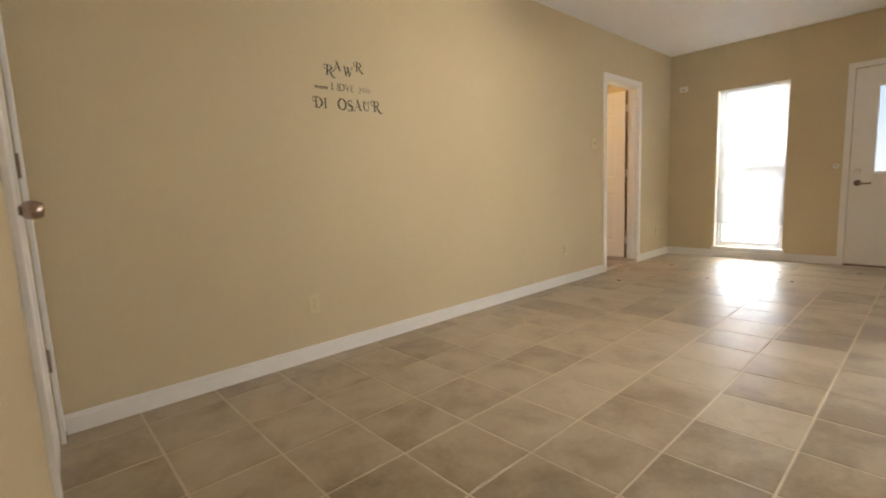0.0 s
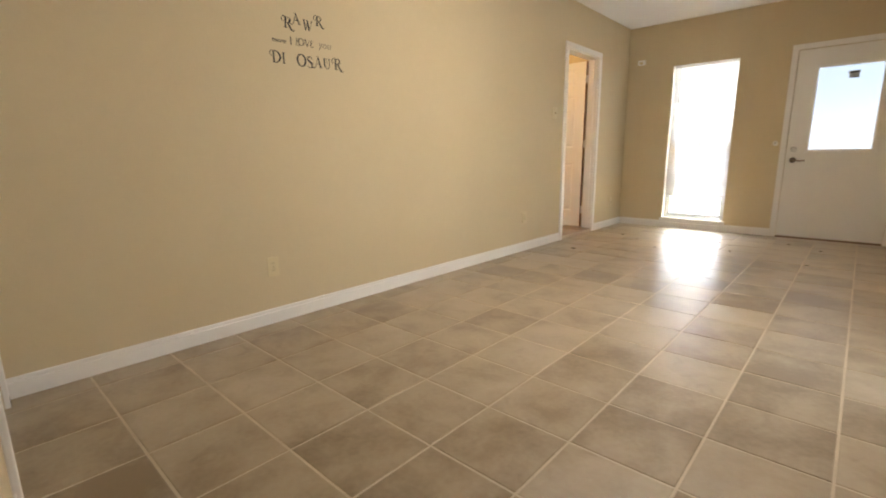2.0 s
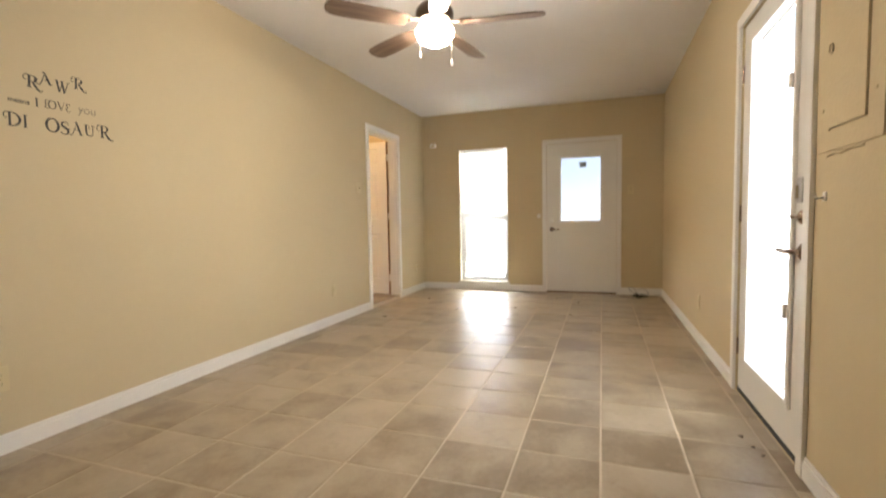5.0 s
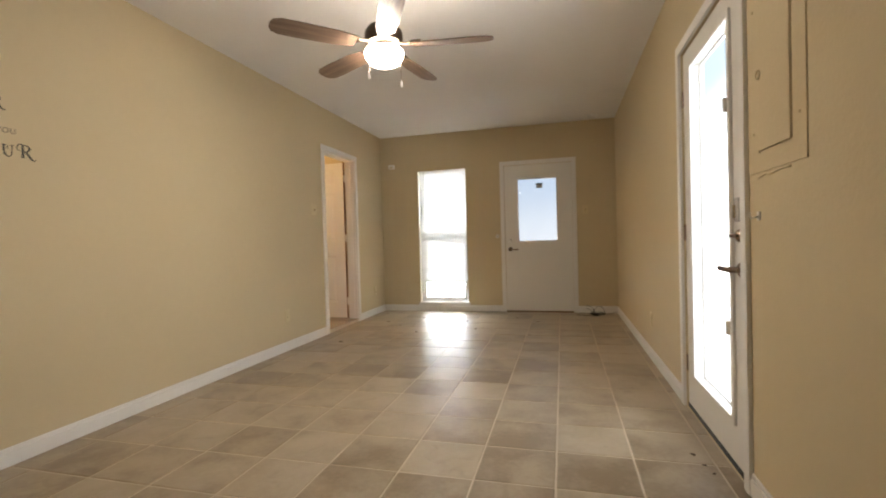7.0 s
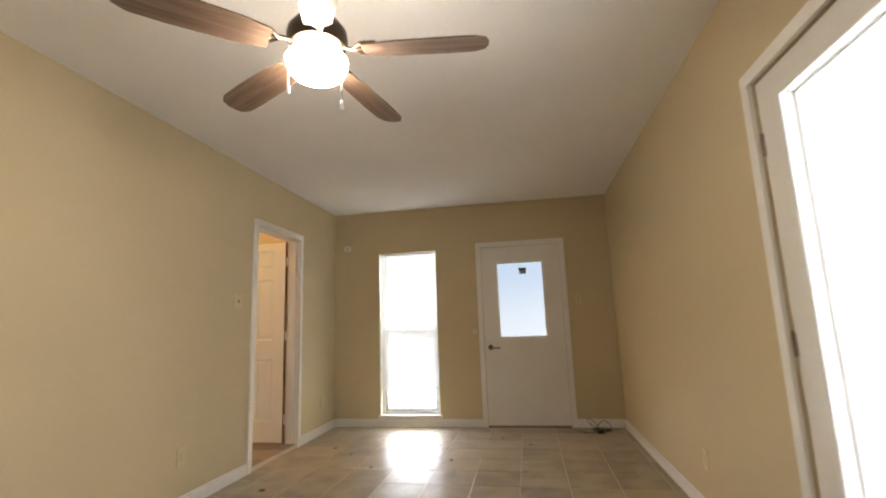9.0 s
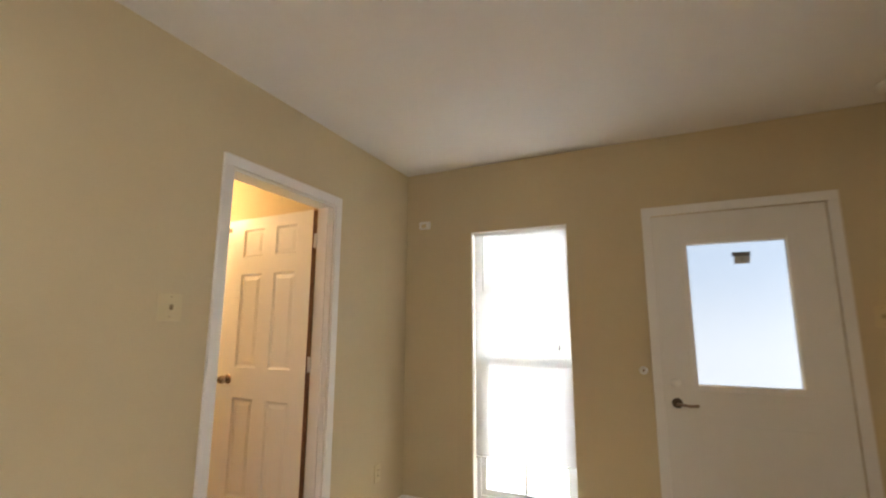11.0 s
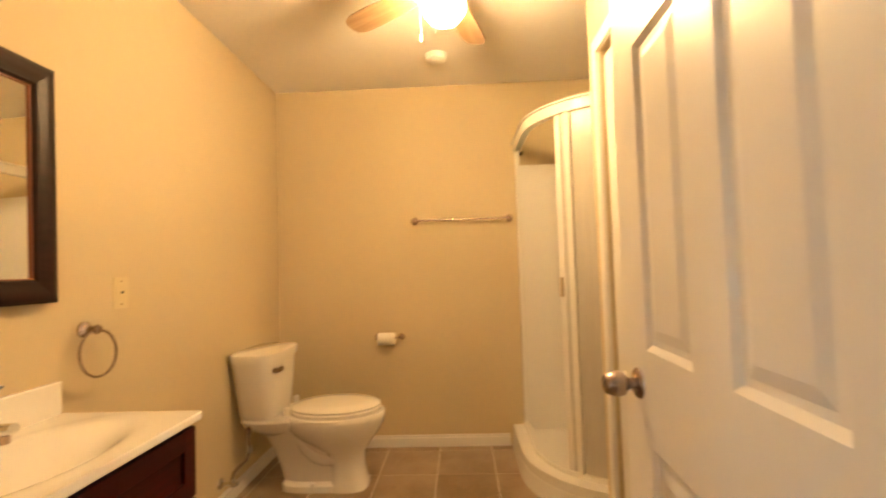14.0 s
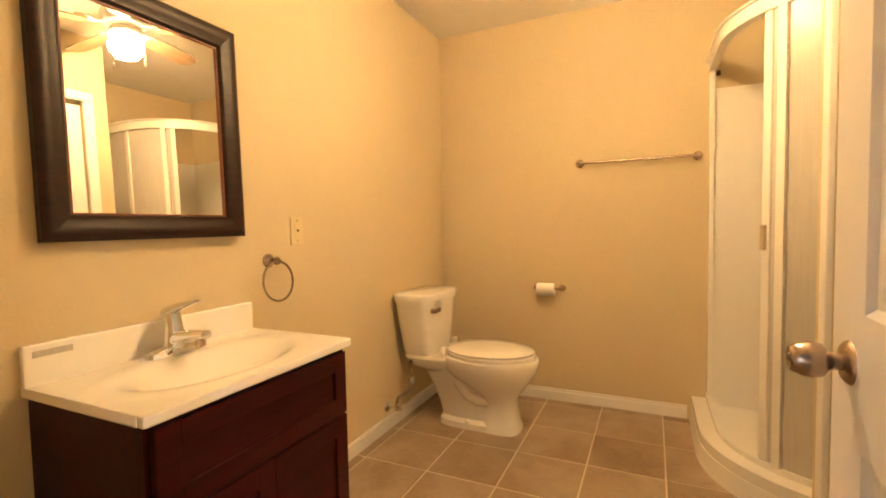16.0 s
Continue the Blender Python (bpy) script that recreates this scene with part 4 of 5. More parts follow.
# ---- ceiling fans ----
def ceiling_fan(m, drop, span, first, bowl, metal, blade_mat, lit, label, n=5, width=0.13):
    """Fan with canopy, stem, motor, bladed arms, glass and pull chains; origin on the ceiling."""
    th = thing("ceiling_fan", label, "ceiling fan", m)
    part("canopy", lathe(bmesh.new(), [(0.0, 0.0), (0.068, 0.0), (0.066, -0.02), (0.045, -0.05), (0.018, -0.058), (0.0, -0.058)], Matrix(), 28), metal, th, "", True)
    if drop > 0.1:
        part("downrod", lathe(bmesh.new(), [(0.012, -0.05), (0.012, -drop + 0.02)], Matrix(), 14), metal, th, "", True)
    part("motor", lathe(bmesh.new(), [(0.0, -drop + 0.045), (0.05, -drop + 0.043), (0.085, -drop + 0.03), (0.105, -drop), (0.108, -drop - 0.03), (0.10, -drop - 0.06), (0.07, -drop - 0.078), (0.0, -drop - 0.078)], Matrix(), 32), metal, th, "", True)
    zb = -drop - 0.062
    bmesh_blade = None
    for k in range(n):
        a = first + 360 / n * k
        arm = bmesh.new()
        rot = pose(0, 0, zb, 0, 0, a)
        tube(arm, [rot @ Vector(p) for p in ((0.085, 0, 0.005), (0.13, 0.012, -0.004), (0.17, 0, -0.006))], 0.007, 8)
        for s in (-0.03, 0.03):
            tube(arm, [rot @ Vector(p) for p in ((0.13, 0, -0.004), (0.16, s, -0.006), (0.215, s, -0.006))], 0.006, 8)
        arm_ob = part("blade_arm", arm, metal, th, "", True)
        if bmesh_blade is None:
            bb = bmesh.new()
            outline = [(0.165, -0.045), (0.26, -width * 0.46), (span * 0.75, -width * 0.5), (span - 0.05, -width * 0.48), (span - 0.012, -width * 0.34), (span, -width * 0.1), (span, width * 0.1), (span - 0.012, width * 0.34), (span - 0.05, width * 0.48), (span * 0.75, width * 0.5), (0.26, width * 0.46), (0.165, 0.045)]
            loft(bb, [[(x, y, z) for x, y in outline] for z in (-0.003, 0.003)])
            bmesh_blade = finish(bb, "blade", blade_mat)
        b = new("blade", bmesh_blade)
        b.parent = th
        b.matrix_basis = rot @ pose(0, 0, -0.014, 11, 0, 0)
    z0 = -drop - 0.078
    part("light_fitter", lathe(bmesh.new(), [(0.06, z0), (0.075, z0 - 0.012), (0.075, z0 - 0.03), (0.05, z0 - 0.034), (0.0, z0 - 0.034)], Matrix(), 28), metal, th, "", True)
    zg = z0 - 0.031
    if bowl:
        prof = [(0.098, zg + 0.012), (0.108, zg), (0.104, zg - 0.028), (0.085, zg - 0.056), (0.05, zg - 0.074), (0.0, zg - 0.080)]
    else:
        prof = [(0.045, zg), (0.07, zg - 0.02), (0.082, zg - 0.055), (0.078, zg - 0.09), (0.055, zg - 0.12), (0.0, zg - 0.133)]
    part("glass_shade", lathe(bmesh.new(), prof, Matrix(), 32), lit, th, "lit frosted glass shade", True)
    for cx, cy, ln in ((0.075, -0.03, 0.20), (-0.03, -0.078, 0.16)):
        s = 1.5 if bowl else 1.25
        ch = part("pull_chain", tube(bmesh.new(), [(cx * s, cy * s, z0 - 0.02), (cx * s, cy * s, z0 - 0.02 - ln)], 0.0016, 6), NICKEL, th)
        part("chain_pull", lathe(bmesh.new(), [(0.0, 0.018), (0.004, 0.014), (0.007, -0.012), (0.005, -0.018), (0, -0.019)], pose(cx * s, cy * s, z0 - 0.035 - ln), 12), WHITEP, ch, "small white pull", True)
    return th


ceiling_fan(pose(1.66, -3.98, CEIL), 0.375, 0.615, -64, True, BRONZE, BLADE, BOWL, "five-blade ceiling fan with lit bowl light, dark blades")
ceiling_fan(pose(-1.56, -1.355, BATH_CEIL), 0.075, 0.53, 20, False, mat("white_fan_enamel", (0.78, 0.76, 0.72), 0.3, 0.03, 5), BLADE_L, GLOBE, "white hugger ceiling fan with lit globe and oak blades", 5, 0.12)

# ---- cable coil and debris on the living room floor ----
cb = thing("cable_coil", "loose coil of thin dark cable on the tile floor", "cable", pose(3.02, -0.20, 0))
pts = [((0.085 + 0.012 * math.sin(3.1 * a)) * math.cos(a), (0.06 + 0.01 * math.cos(2.3 * a)) * math.sin(a), 0.006 + 0.004 * (a / 6.28) + 0.012 * max(0, math.sin(a * 0.7))) for a in [k * 0.25 for k in range(88)]]
part("coil", tube(bmesh.new(), pts, 0.0035, 6), mat("dark_green_cable", (0.04, 0.05, 0.045), 0.5, 0.1, 10), cb, "", True)
part("lead", tube(bmesh.new(), [(0.06, 0.0, 0.01), (0.14, 0.05, 0.006), (0.20, 0.12, 0.01), (0.285, 0.16, 0.03), (0.291, 0.18, 0.14), (0.29, 0.185, 0.22)], 0.003, 6), mat("grey_cable", (0.25, 0.24, 0.22), 0.5, 0.1, 10), cb, "", True)
part("standing_loop", tube(bmesh.new(), [(-0.075 + 0.055 * math.cos(k * 0.35), 0.02 + 0.03 * math.sin(k * 0.2), 0.004 + 0.052 * (1 - math.cos(k * 0.175)) * abs(math.sin(k * 0.175)) + 0.055 * max(0.0, math.sin(k * 0.175))) for k in range(19)], 0.003, 6), BLACK, cb, "", True)
part("standing_loop", tube(bmesh.new(), [(0.03 + 0.075 * math.cos(k * 0.2), 0.01 + 0.012 * math.sin(k * 0.4), 0.005 + 0.105 * math.sin(k * 0.2)) for k in range(16)], 0.003, 6), BLACK, cb, "", True)
part("plug", boxm(-0.05, 0.02, -0.085, -0.05, 0.0, 0.03, bev=0.006), BLACK, cb, "black plug")
part("flat_lead", tube(bmesh.new(), [(-0.05, -0.07, 0.004), (-0.16, -0.06, 0.004), (-0.24, -0.02, 0.004)], 0.003, 6), BLACK, cb, "", True)
deb = None
for x, y, s in ((0.42, -0.95, 1.0), (0.80, -0.62, 1.2), (1.42, -0.80, 1.1), (0.98, -1.52, 1.0), (1.62, -1.28, 1.1), (2.30, -0.75, 0.8), (2.25, -1.55, 0.8), (0.35, -2.10, 1.3), (1.25, -1.12, 0.7), (2.02, -0.50, 0.7), (0.66, -1.15, 0.7), (3.17, -4.10, 0.55), (3.21, -4.27, 0.4), (3.19, -4.20, 0.35)):
    lb = bmesh.new()
    n = 9
    ring = [(0.016 * s * random.uniform(0.6, 1.2) * math.cos(k * 6.283 / n) * 1.5, 0.016 * s * random.uniform(0.6, 1.2) * math.sin(k * 6.283 / n), random.uniform(0.0, 0.004)) for k in range(n)]
    loft(lb, [ring, [(p[0], p[1], p[2] + 0.002) for p in ring]])
    lf = solid("dry_leaf", lb, LEAF, "small dry leaf fragment on the tile floor", "leaf", group="leaf scraps on the floor")
    lf.matrix_basis = pose(x, y, 0.0005, 0, 0, random.uniform(0, 360))

# ---- bathroom ----
# vanity cabinet
VX0, VX1, VY0, VY1 = -1.190, -0.535, BY, -2.150
VT = 0.800
va = thing("vanity_cabinet", "dark cherry wood vanity cabinet against the tan wall", "vanity")
for nm, a, b, c, d, e, f in (("side_panel", VX0, VX0 + 0.016, VY0, VY1 - 0.02, BF + 0.09, VT), ("side_panel", VX1 - 0.016, VX1, VY0, VY1 - 0.02, BF + 0.09, VT), ("back_panel", VX0 + 0.0165, VX1 - 0.0165, VY0, VY0 + 0.01, BF + 0.09, VT), ("bottom_panel", VX0 + 0.0165, VX1 - 0.0165, VY0 + 0.0105, VY1 - 0.02, BF + 0.09, BF + 0.106)):
    part(nm, boxm(a, b, c, d, e, f, bev=0.001), CHERRY, va)
part("toe_kick", boxm(VX0 + 0.01, VX1 - 0.01, VY0, VY1 - 0.08, BF, BF + 0.0895), CHERRY, va)
ff = bmesh.new()
for a, b, c, d in ((VX0, VX0 + 0.035, BF + 0.09, VT), (VX1 - 0.035, VX1, BF + 0.09, VT), (VX0 + 0.035, VX1 - 0.035, VT - 0.035, VT), (VX0 + 0.035, VX1 - 0.035, BF + 0.09, BF + 0.13), (VX0 + 0.035, VX1 - 0.035, 0.575, 0.60)):
    box(ff, a, b, VY1 - 0.0195, VY1, c, d, 0.0015)
part("face_frame", ff, CHERRY, va)


def shaker(nm, a, b, c, d):
    bm = bmesh.new()
    r = 0.055
    for p0, p1, q0, q1 in ((a, a + r, c, d), (b - r, b, c, d), (a + r, b - r, c, c + r), (a + r, b - r, d - r, d)):
        box(bm, p0, p1, VY1 + 0.0005, VY1 + 0.019, q0, q1, 0.002)
    ob = part(nm, bm, CHERRY, va)
    part("recessed_panel", boxm(a + r - 0.004, b - r + 0.004, VY1 + 0.0008, VY1 + 0.010, c + r - 0.004, d - r + 0.004), CHERRY, ob)
    return ob


shaker("drawer_front", VX0 + 0.012, VX1 - 0.012, 0.588, VT - 0.012)
shaker("cabinet_door", VX0 + 0.012, (VX0 + VX1) / 2 - 0.002, BF + 0.105, 0.580)
shaker("cabinet_door", (VX0 + VX1) / 2 + 0.002, VX1 - 0.012, BF + 0.105, 0.580)

# vanity top with moulded basin
vt = thing("washbasin", "white cultured marble washbasin top on the vanity", "sink")
TX0, TX1, TY0, TY1, TZ = -1.203, -0.522, BY, -2.126, 0.826
bm = bmesh.new()
nx, ny = 56, 40
grid = []
for j in range(ny + 1):
    row = []
    for i in range(nx + 1):
        x, y = TX0 + (TX1 - TX0) * i / nx, TY0 + 0.018 + (TY1 - TY0 - 0.018) * j / ny
        r = math.sqrt(((x + 0.862) / 0.275) ** 2 + ((y + 2.332) / 0.158) ** 2)
        u = max(0.0, 1 - r)
        d = -0.105 * (u * u * (3 - 2 * u)) ** 0.85
        lip = 0.0010 * math.exp(-((r - 1.12) / 0.09) ** 2)
        row.append(bm.verts.new((x, y, TZ + d + lip)))
    grid.append(row)
for j in range(ny):
    for i in range(nx):
        bm.faces.new((grid[j][i], grid[j][i + 1], grid[j + 1][i + 1], grid[j + 1][i]))
part("basin_surface", bm, MARBLE, vt, "", True)
rim = bmesh.new()
box(rim, TX0, TX1, TY1 - 0.02, TY1 + 0.002, VT + 0.0005, TZ - 0.0005, 0.005)
box(rim, TX0 - 0.001, TX0 + 0.02, TY0, TY1 - 0.0205, VT + 0.0005, TZ - 0.0005, 0.004)
box(rim, TX1 - 0.02, TX1 + 0.001, TY0, TY1 - 0.0205, VT + 0.0005, TZ - 0.0005, 0.004)
part("edge", rim, MARBLE, vt)
part("backsplash", boxm(TX0, TX1, TY0 + 0.0005, TY0 + 0.02, TZ - 0.01, TZ + 0.098, bev=0.005), MARBLE, vt)
part("price_sticker", boxm(-0.625, -0.54, TY0 + 0.0202, TY0 + 0.0208, TZ + 0.066, TZ + 0.082), mat("grey_sticker_strip", (0.45, 0.43, 0.39), 0.6, 0.2, 60), vt, "grey sticker strip")
part("drain", lathe(bmesh.new(), [(0.0, 0.004), (0.018, 0.004), (0.021, 0.0)], pose(-0.862, -2.335, TZ - 0.104), 20), CHROME, vt, "chrome drain", True)

fa = thing("faucet", "chrome single-lever basin faucet on the vanity top", "faucet", pose(-0.862, -2.512, TZ + 0.002) @ Matrix.Diagonal((1.12, 1.12, 1.12, 1)))
part("escutcheon", loft(bmesh.new(), [oval(0, 0, 0, 0.078, 0.027, 32, 2.6), oval(0, 0, 0.012, 0.076, 0.025, 32, 2.6), oval(0, 0, 0.022, 0.05, 0.02, 32, 2.4)]), CHROME, fa, "", True)
bm = bmesh.new()
loft(bm, [oval(0, 0.0, 0.018, 0.030, 0.026), oval(0, 0.0, 0.045, 0.026, 0.024), oval(0, -0.003, 0.075, 0.022, 0.021), oval(0, -0.006, 0.098, 0.021, 0.020), oval(0, -0.005, 0.112, 0.017, 0.017)])
part("body", bm, CHROME, fa, "", True)
bm = bmesh.new()
rings = []
for k in range(9):
    u = k / 8
    y, z, r = -0.012 + 0.134 * u, 0.030 + 0.044 * u - 0.016 * u * u, 0.026 - 0.014 * u ** 0.8
    rings.append([((0.026 - 0.011 * u) * math.cos(a * 6.283 / 20), y, z + r * math.sin(a * 6.283 / 20)) for a in range(20)])
loft(bm, rings)
part("spout", bm, CHROME, fa, "", True)
part("aerator", lathe(bmesh.new(), [(0.0, 0.0), (0.012, 0.0), (0.0135, 0.024), (0.0, 0.026)], pose(0, 0.100, 0.028), 18), NICKEL, fa, "dark steel aerator", True)
bm = bmesh.new()
rings = []
for k in range(9):
    u = k / 8
    y, z, w = -0.026 + 0.118 * u, 0.104 + 0.026 * math.sin(u * 2.0) + 0.016 * u ** 4, 0.022 - 0.012 * u
    rings.append([(w * math.cos(a * 6.283 / 16), y, z + (0.015 * (1 - u) + 0.0035) * math.sin(a * 6.283 / 16)) for a in range(16)])
loft(bm, rings)
part("lever", bm, CHROME, fa, "", True)

# mirror
mi = thing("wall_mirror", "rectangular mirror in a wide dark espresso frame", "mirror", pose(0, BY + 0.017, 1.168, 1.3, 0, 0) @ pose(0, 0, -1.168))
MX0, MX1, MZ0, MZ1, MB = -1.168, -0.566, 1.168, 1.882, 0.070
prof = [(0.0, 0.0), (0.0, 0.020), (0.008, 0.027), (0.022, 0.029), (0.040, 0.024), (0.056, 0.020), (0.062, 0.021), (0.066, 0.018), (0.070, 0.010), (0.070, 0.0)]
corners = [(MX0, MZ0, 1, 1), (MX1, MZ0, -1, 1), (MX1, MZ1, -1, -1), (MX0, MZ1, 1, -1)]
for nm, i in (("frame_bottom", 0), ("frame_side", 1), ("frame_top", 2), ("frame_side", 3)):
    fb = bmesh.new()
    (ax, az, asx, asz), (bx_, bz, bsx, bsz) = corners[i], corners[(i + 1) % 4]
    loft(fb, [[(ax + asx * d, h, az + asz * d) for d, h in prof], [(bx_ + bsx * d, h, bz + bsz * d) for d, h in prof]])
    part(nm, fb, FRAMEW, mi, "", True)
ln = bmesh.new()
for a, b, c, d in ((MX0 + MB, MX1 - MB, MZ0 + MB, MZ0 + MB + 0.004), (MX0 + MB, MX1 - MB, MZ1 - MB - 0.004, MZ1 - MB), (MX0 + MB, MX0 + MB + 0.004, MZ0 + MB + 0.004, MZ1 - MB - 0.004), (MX1 - MB - 0.004, MX1 - MB, MZ0 + MB + 0.004, MZ1 - MB - 0.004)):
    box(ln, a, b, 0.004, 0.012, c, d)
part("inner_fillet", ln, COPPER, mi, "worn reddish inner line")
part("mirror_glass", boxm(MX0 + MB - 0.005, MX1 - MB + 0.005, 0.001, 0.006, MZ0 + MB - 0.005, MZ1 - MB + 0.005), MIRROR, mi, "silvered mirror glass")


def post_mount(parent, m, r=0.024, ln=0.05):
    return part("wall_mount", lathe(bmesh.new(), [(r, 0.0), (r, 0.006), (r * 0.8, 0.012), (r * 0.45, 0.02), (r * 0.42, ln - 0.008), (r * 0.62, ln), (r * 0.5, ln + 0.01), (0.0, ln + 0.012)], m, 22), NICKEL, parent, "", True)


tr = thing("towel_ring", "brushed nickel towel ring on the tan wall", "towel ring", pose(-1.304, BY, 1.068))
post_mount(tr, pose(0, 0, 0, -90, 0, 0), 0.027, 0.045)
part("ring", tube(bmesh.new(), [(0.076 * math.sin(k * 6.283 / 36), 0.046 + 0.012 * (1 - math.cos(k * 6.283 / 36)) * 0.5, -0.078 + 0.076 * math.cos(k * 6.283 / 36)) for k in range(36)], 0.0045, 8, True), NICKEL, tr, "", True)

tb = thing("towel_bar", "brushed nickel towel bar on the tan wall", "towel bar", pose(BX, -1.308, 1.560))
for s in (-1, 1):
    post_mount(tb, pose(0, s * 0.322, 0, 0, 90, 0), 0.026, 0.045)
part("bar", tube(bmesh.new(), [(0.042, -0.32, 0), (0.042, 0.32, 0)], 0.008, 12), NICKEL, tb, "", True)

tp = thing("toilet_paper_holder", "brushed nickel toilet paper holder on the wall", "paper holder", pose(BX, -1.822, 0.779))
for s in (-1, 1):
    post_mount(tp, pose(0, s * 0.080, 0, 0, 90, 0), 0.022, 0.05)
part("spindle", tube(bmesh.new(), [(0.05, -0.078, 0), (0.05, 0.078, 0)], 0.006, 10), NICKEL, tp, "", True)
roll = thing("toilet_paper_roll", "part-used white toilet paper roll on its holder", "toilet paper", pose(BX + 0.05, -1.838, 0.772))
part("paper", lathe(bmesh.new(), [(0.02, -0.056), (0.039, -0.056), (0.041, -0.053), (0.041, 0.053), (0.039, 0.056), (0.02, 0.056), (0.02, -0.056)], pose(0, 0, 0, 90, 0, 0), 28), PAPER, roll, "", True)

# toilet
TXC = -2.418
to = thing("toilet", "white two-piece toilet with closed lid", "toilet", pose(TXC, BY, BF) @ Matrix.Diagonal((1.05, 1.085, 1.05, 1)))
bm = bmesh.new()
loft(bm, [oval(0, 0.550, 0.0, 0.106, 0.102, 40, 3.0), oval(0, 0.550, 0.028, 0.103, 0.099, 40, 3.0), oval(0, 0.548, 0.05, 0.090, 0.092, 40, 2.8), oval(0, 0.545, 0.13, 0.080, 0.088, 40, 2.6),
          oval(0, 0.535, 0.185, 0.088, 0.105, 40, 2.4), oval(0, 0.510, 0.230, 0.115, 0.160, 40, 2.2, 0.03), oval(0, 0.490, 0.275, 0.145, 0.215, 40, 2.1, 0.06), oval(0, 0.478, 0.325, 0.172, 0.255, 40, 2.1, 0.08),
          oval(0, 0.475, 0.362, 0.181, 0.267, 40, 2.1, 0.1), oval(0, 0.475, 0.385, 0.183, 0.268, 40, 2.1, 0.1), oval(0, 0.475, 0.392, 0.178, 0.263, 40, 2.1, 0.1)])
part("bowl", bm, PORC, to, "", True)
bm = bmesh.new()
loft(bm, [oval(0, 0.395, 0.0, 0.100, 0.190, 40, 3.2), oval(0, 0.395, 0.030, 0.098, 0.188, 40, 3.2), oval(0, 0.39, 0.046, 0.072, 0.175, 40, 2.8), oval(0, 0.37, 0.12, 0.060, 0.180, 40, 2.6), oval(0, 0.35, 0.20, 0.062, 0.195, 40, 2.6), oval(0, 0.33, 0.28, 0.085, 0.215, 40, 2.6), oval(0, 0.31, 0.34, 0.12, 0.22, 40, 2.6)])
part("base", bm, PORC, to, "", True)
bm = bmesh.new()
loft(bm, [oval(0, 0.20, 0.285, 0.075, 0.09, 32, 3.0), oval(0, 0.185, 0.32, 0.120, 0.125, 32, 3.2), oval(0, 0.175, 0.352, 0.152, 0.145, 32, 3.5), oval(0, 0.17, 0.376, 0.165, 0.150, 32, 3.5), oval(0, 0.17, 0.388, 0.160, 0.146, 32, 3.5)])
part("rear_deck", bm, PORC, to, "", True)
for s in (-1, 1):
    bm = tube(bmesh.new(), [(s * 0.040, 0.22, 0.330), (s * 0.056, 0.27, 0.300), (s * 0.054, 0.315, 0.250), (s * 0.052, 0.345, 0.200), (s * 0.054, 0.39, 0.160), (s * 0.058, 0.44, 0.145), (s * 0.050, 0.50, 0.150)], 0.026, 12)
    part("trapway", bm, PORC, to, "", True)
    part("bolt_cap", lathe(bmesh.new(), [(0.015, 0.0), (0.014, 0.012), (0.0, 0.022)], pose(s * 0.084, 0.385, 0.030), 14), PORC, to, "", True)
bm = bmesh.new()
loft(bm, [oval(0, 0.122, 0.388, 0.148, 0.086, 40, 4.2), oval(0, 0.120, 0.41, 0.160, 0.095, 40, 4.2), oval(0, 0.118, 0.55, 0.184, 0.107, 40, 4.2), oval(0, 0.116, 0.684, 0.206, 0.114, 40, 4.2)])
part("tank", bm, PORC, to, "", True)
bm = bmesh.new()
loft(bm, [oval(0, 0.118, 0.6845, 0.214, 0.119, 40, 4.4), oval(0, 0.118, 0.715, 0.219, 0.122, 40, 4.4), oval(0, 0.118, 0.728, 0.215, 0.118, 40, 4.4), oval(0, 0.118, 0.733, 0.200, 0.104, 40, 4)])
part("tank_lid", bm, PORC, to, "", True)
part("flush_lever", box(boxm(0.095, 0.175, 0.236, 0.250, 0.632, 0.656, bev=0.005), 0.145, 0.172, 0.222, 0.2355, 0.632, 0.656, 0.003), NICKEL, to, "nickel flush lever")
bm = bmesh.new()
loft(bm, [oval(0, 0.490, 0.3925, 0.180, 0.232, 40, 2.15, 0.1), oval(0, 0.490, 0.410, 0.182, 0.234, 40, 2.15, 0.1), oval(0, 0.490, 0.414, 0.176, 0.228, 40, 2.15, 0.1)])
part("seat", bm, PORC, to, "", True)
bm = bmesh.new()
loft(bm, [oval(0, 0.488, 0.4165, 0.176, 0.228, 40, 2.15, 0.1), oval(0, 0.488, 0.426, 0.180, 0.232, 40, 2.15, 0.1), oval(0, 0.488, 0.434, 0.165, 0.215, 40, 2.15, 0.1), oval(0, 0.486, 0.440, 0.10, 0.14, 40, 2.15, 0.1)])
part("seat_lid", bm, PORC, to, "", True)
for s in (-1, 1):
    part("seat_hinge", boxm(s * 0.07 - 0.018, s * 0.07 + 0.018, 0.238, 0.264, 0.389, 0.443 - s * 0.012, bev=0.006), PORC, to)

sv = thing("water_supply_valve", "chrome angle stop valve with braided supply hose", "valve", pose(-2.15, BY, BF + 0.13))
part("stub_pipe", tube(bmesh.new(), [(0, 0.0, 0), (0, 0.06, 0)], 0.009, 10), CHROME, sv, "", True)
part("escutcheon", lathe(bmesh.new(), [(0.03, 0.0), (0.026, 0.006), (0.012, 0.012), (0, 0.012)], pose(0, 0, 0, -90, 0, 0), 20), CHROME, sv, "", True)
part("valve_body", lathe(bmesh.new(), [(0.0, -0.012), (0.013, -0.012), (0.014, 0.012), (0.009, 0.03), (0.0, 0.03)], pose(0, 0.062, 0.0), 14), CHROME, sv, "", True)
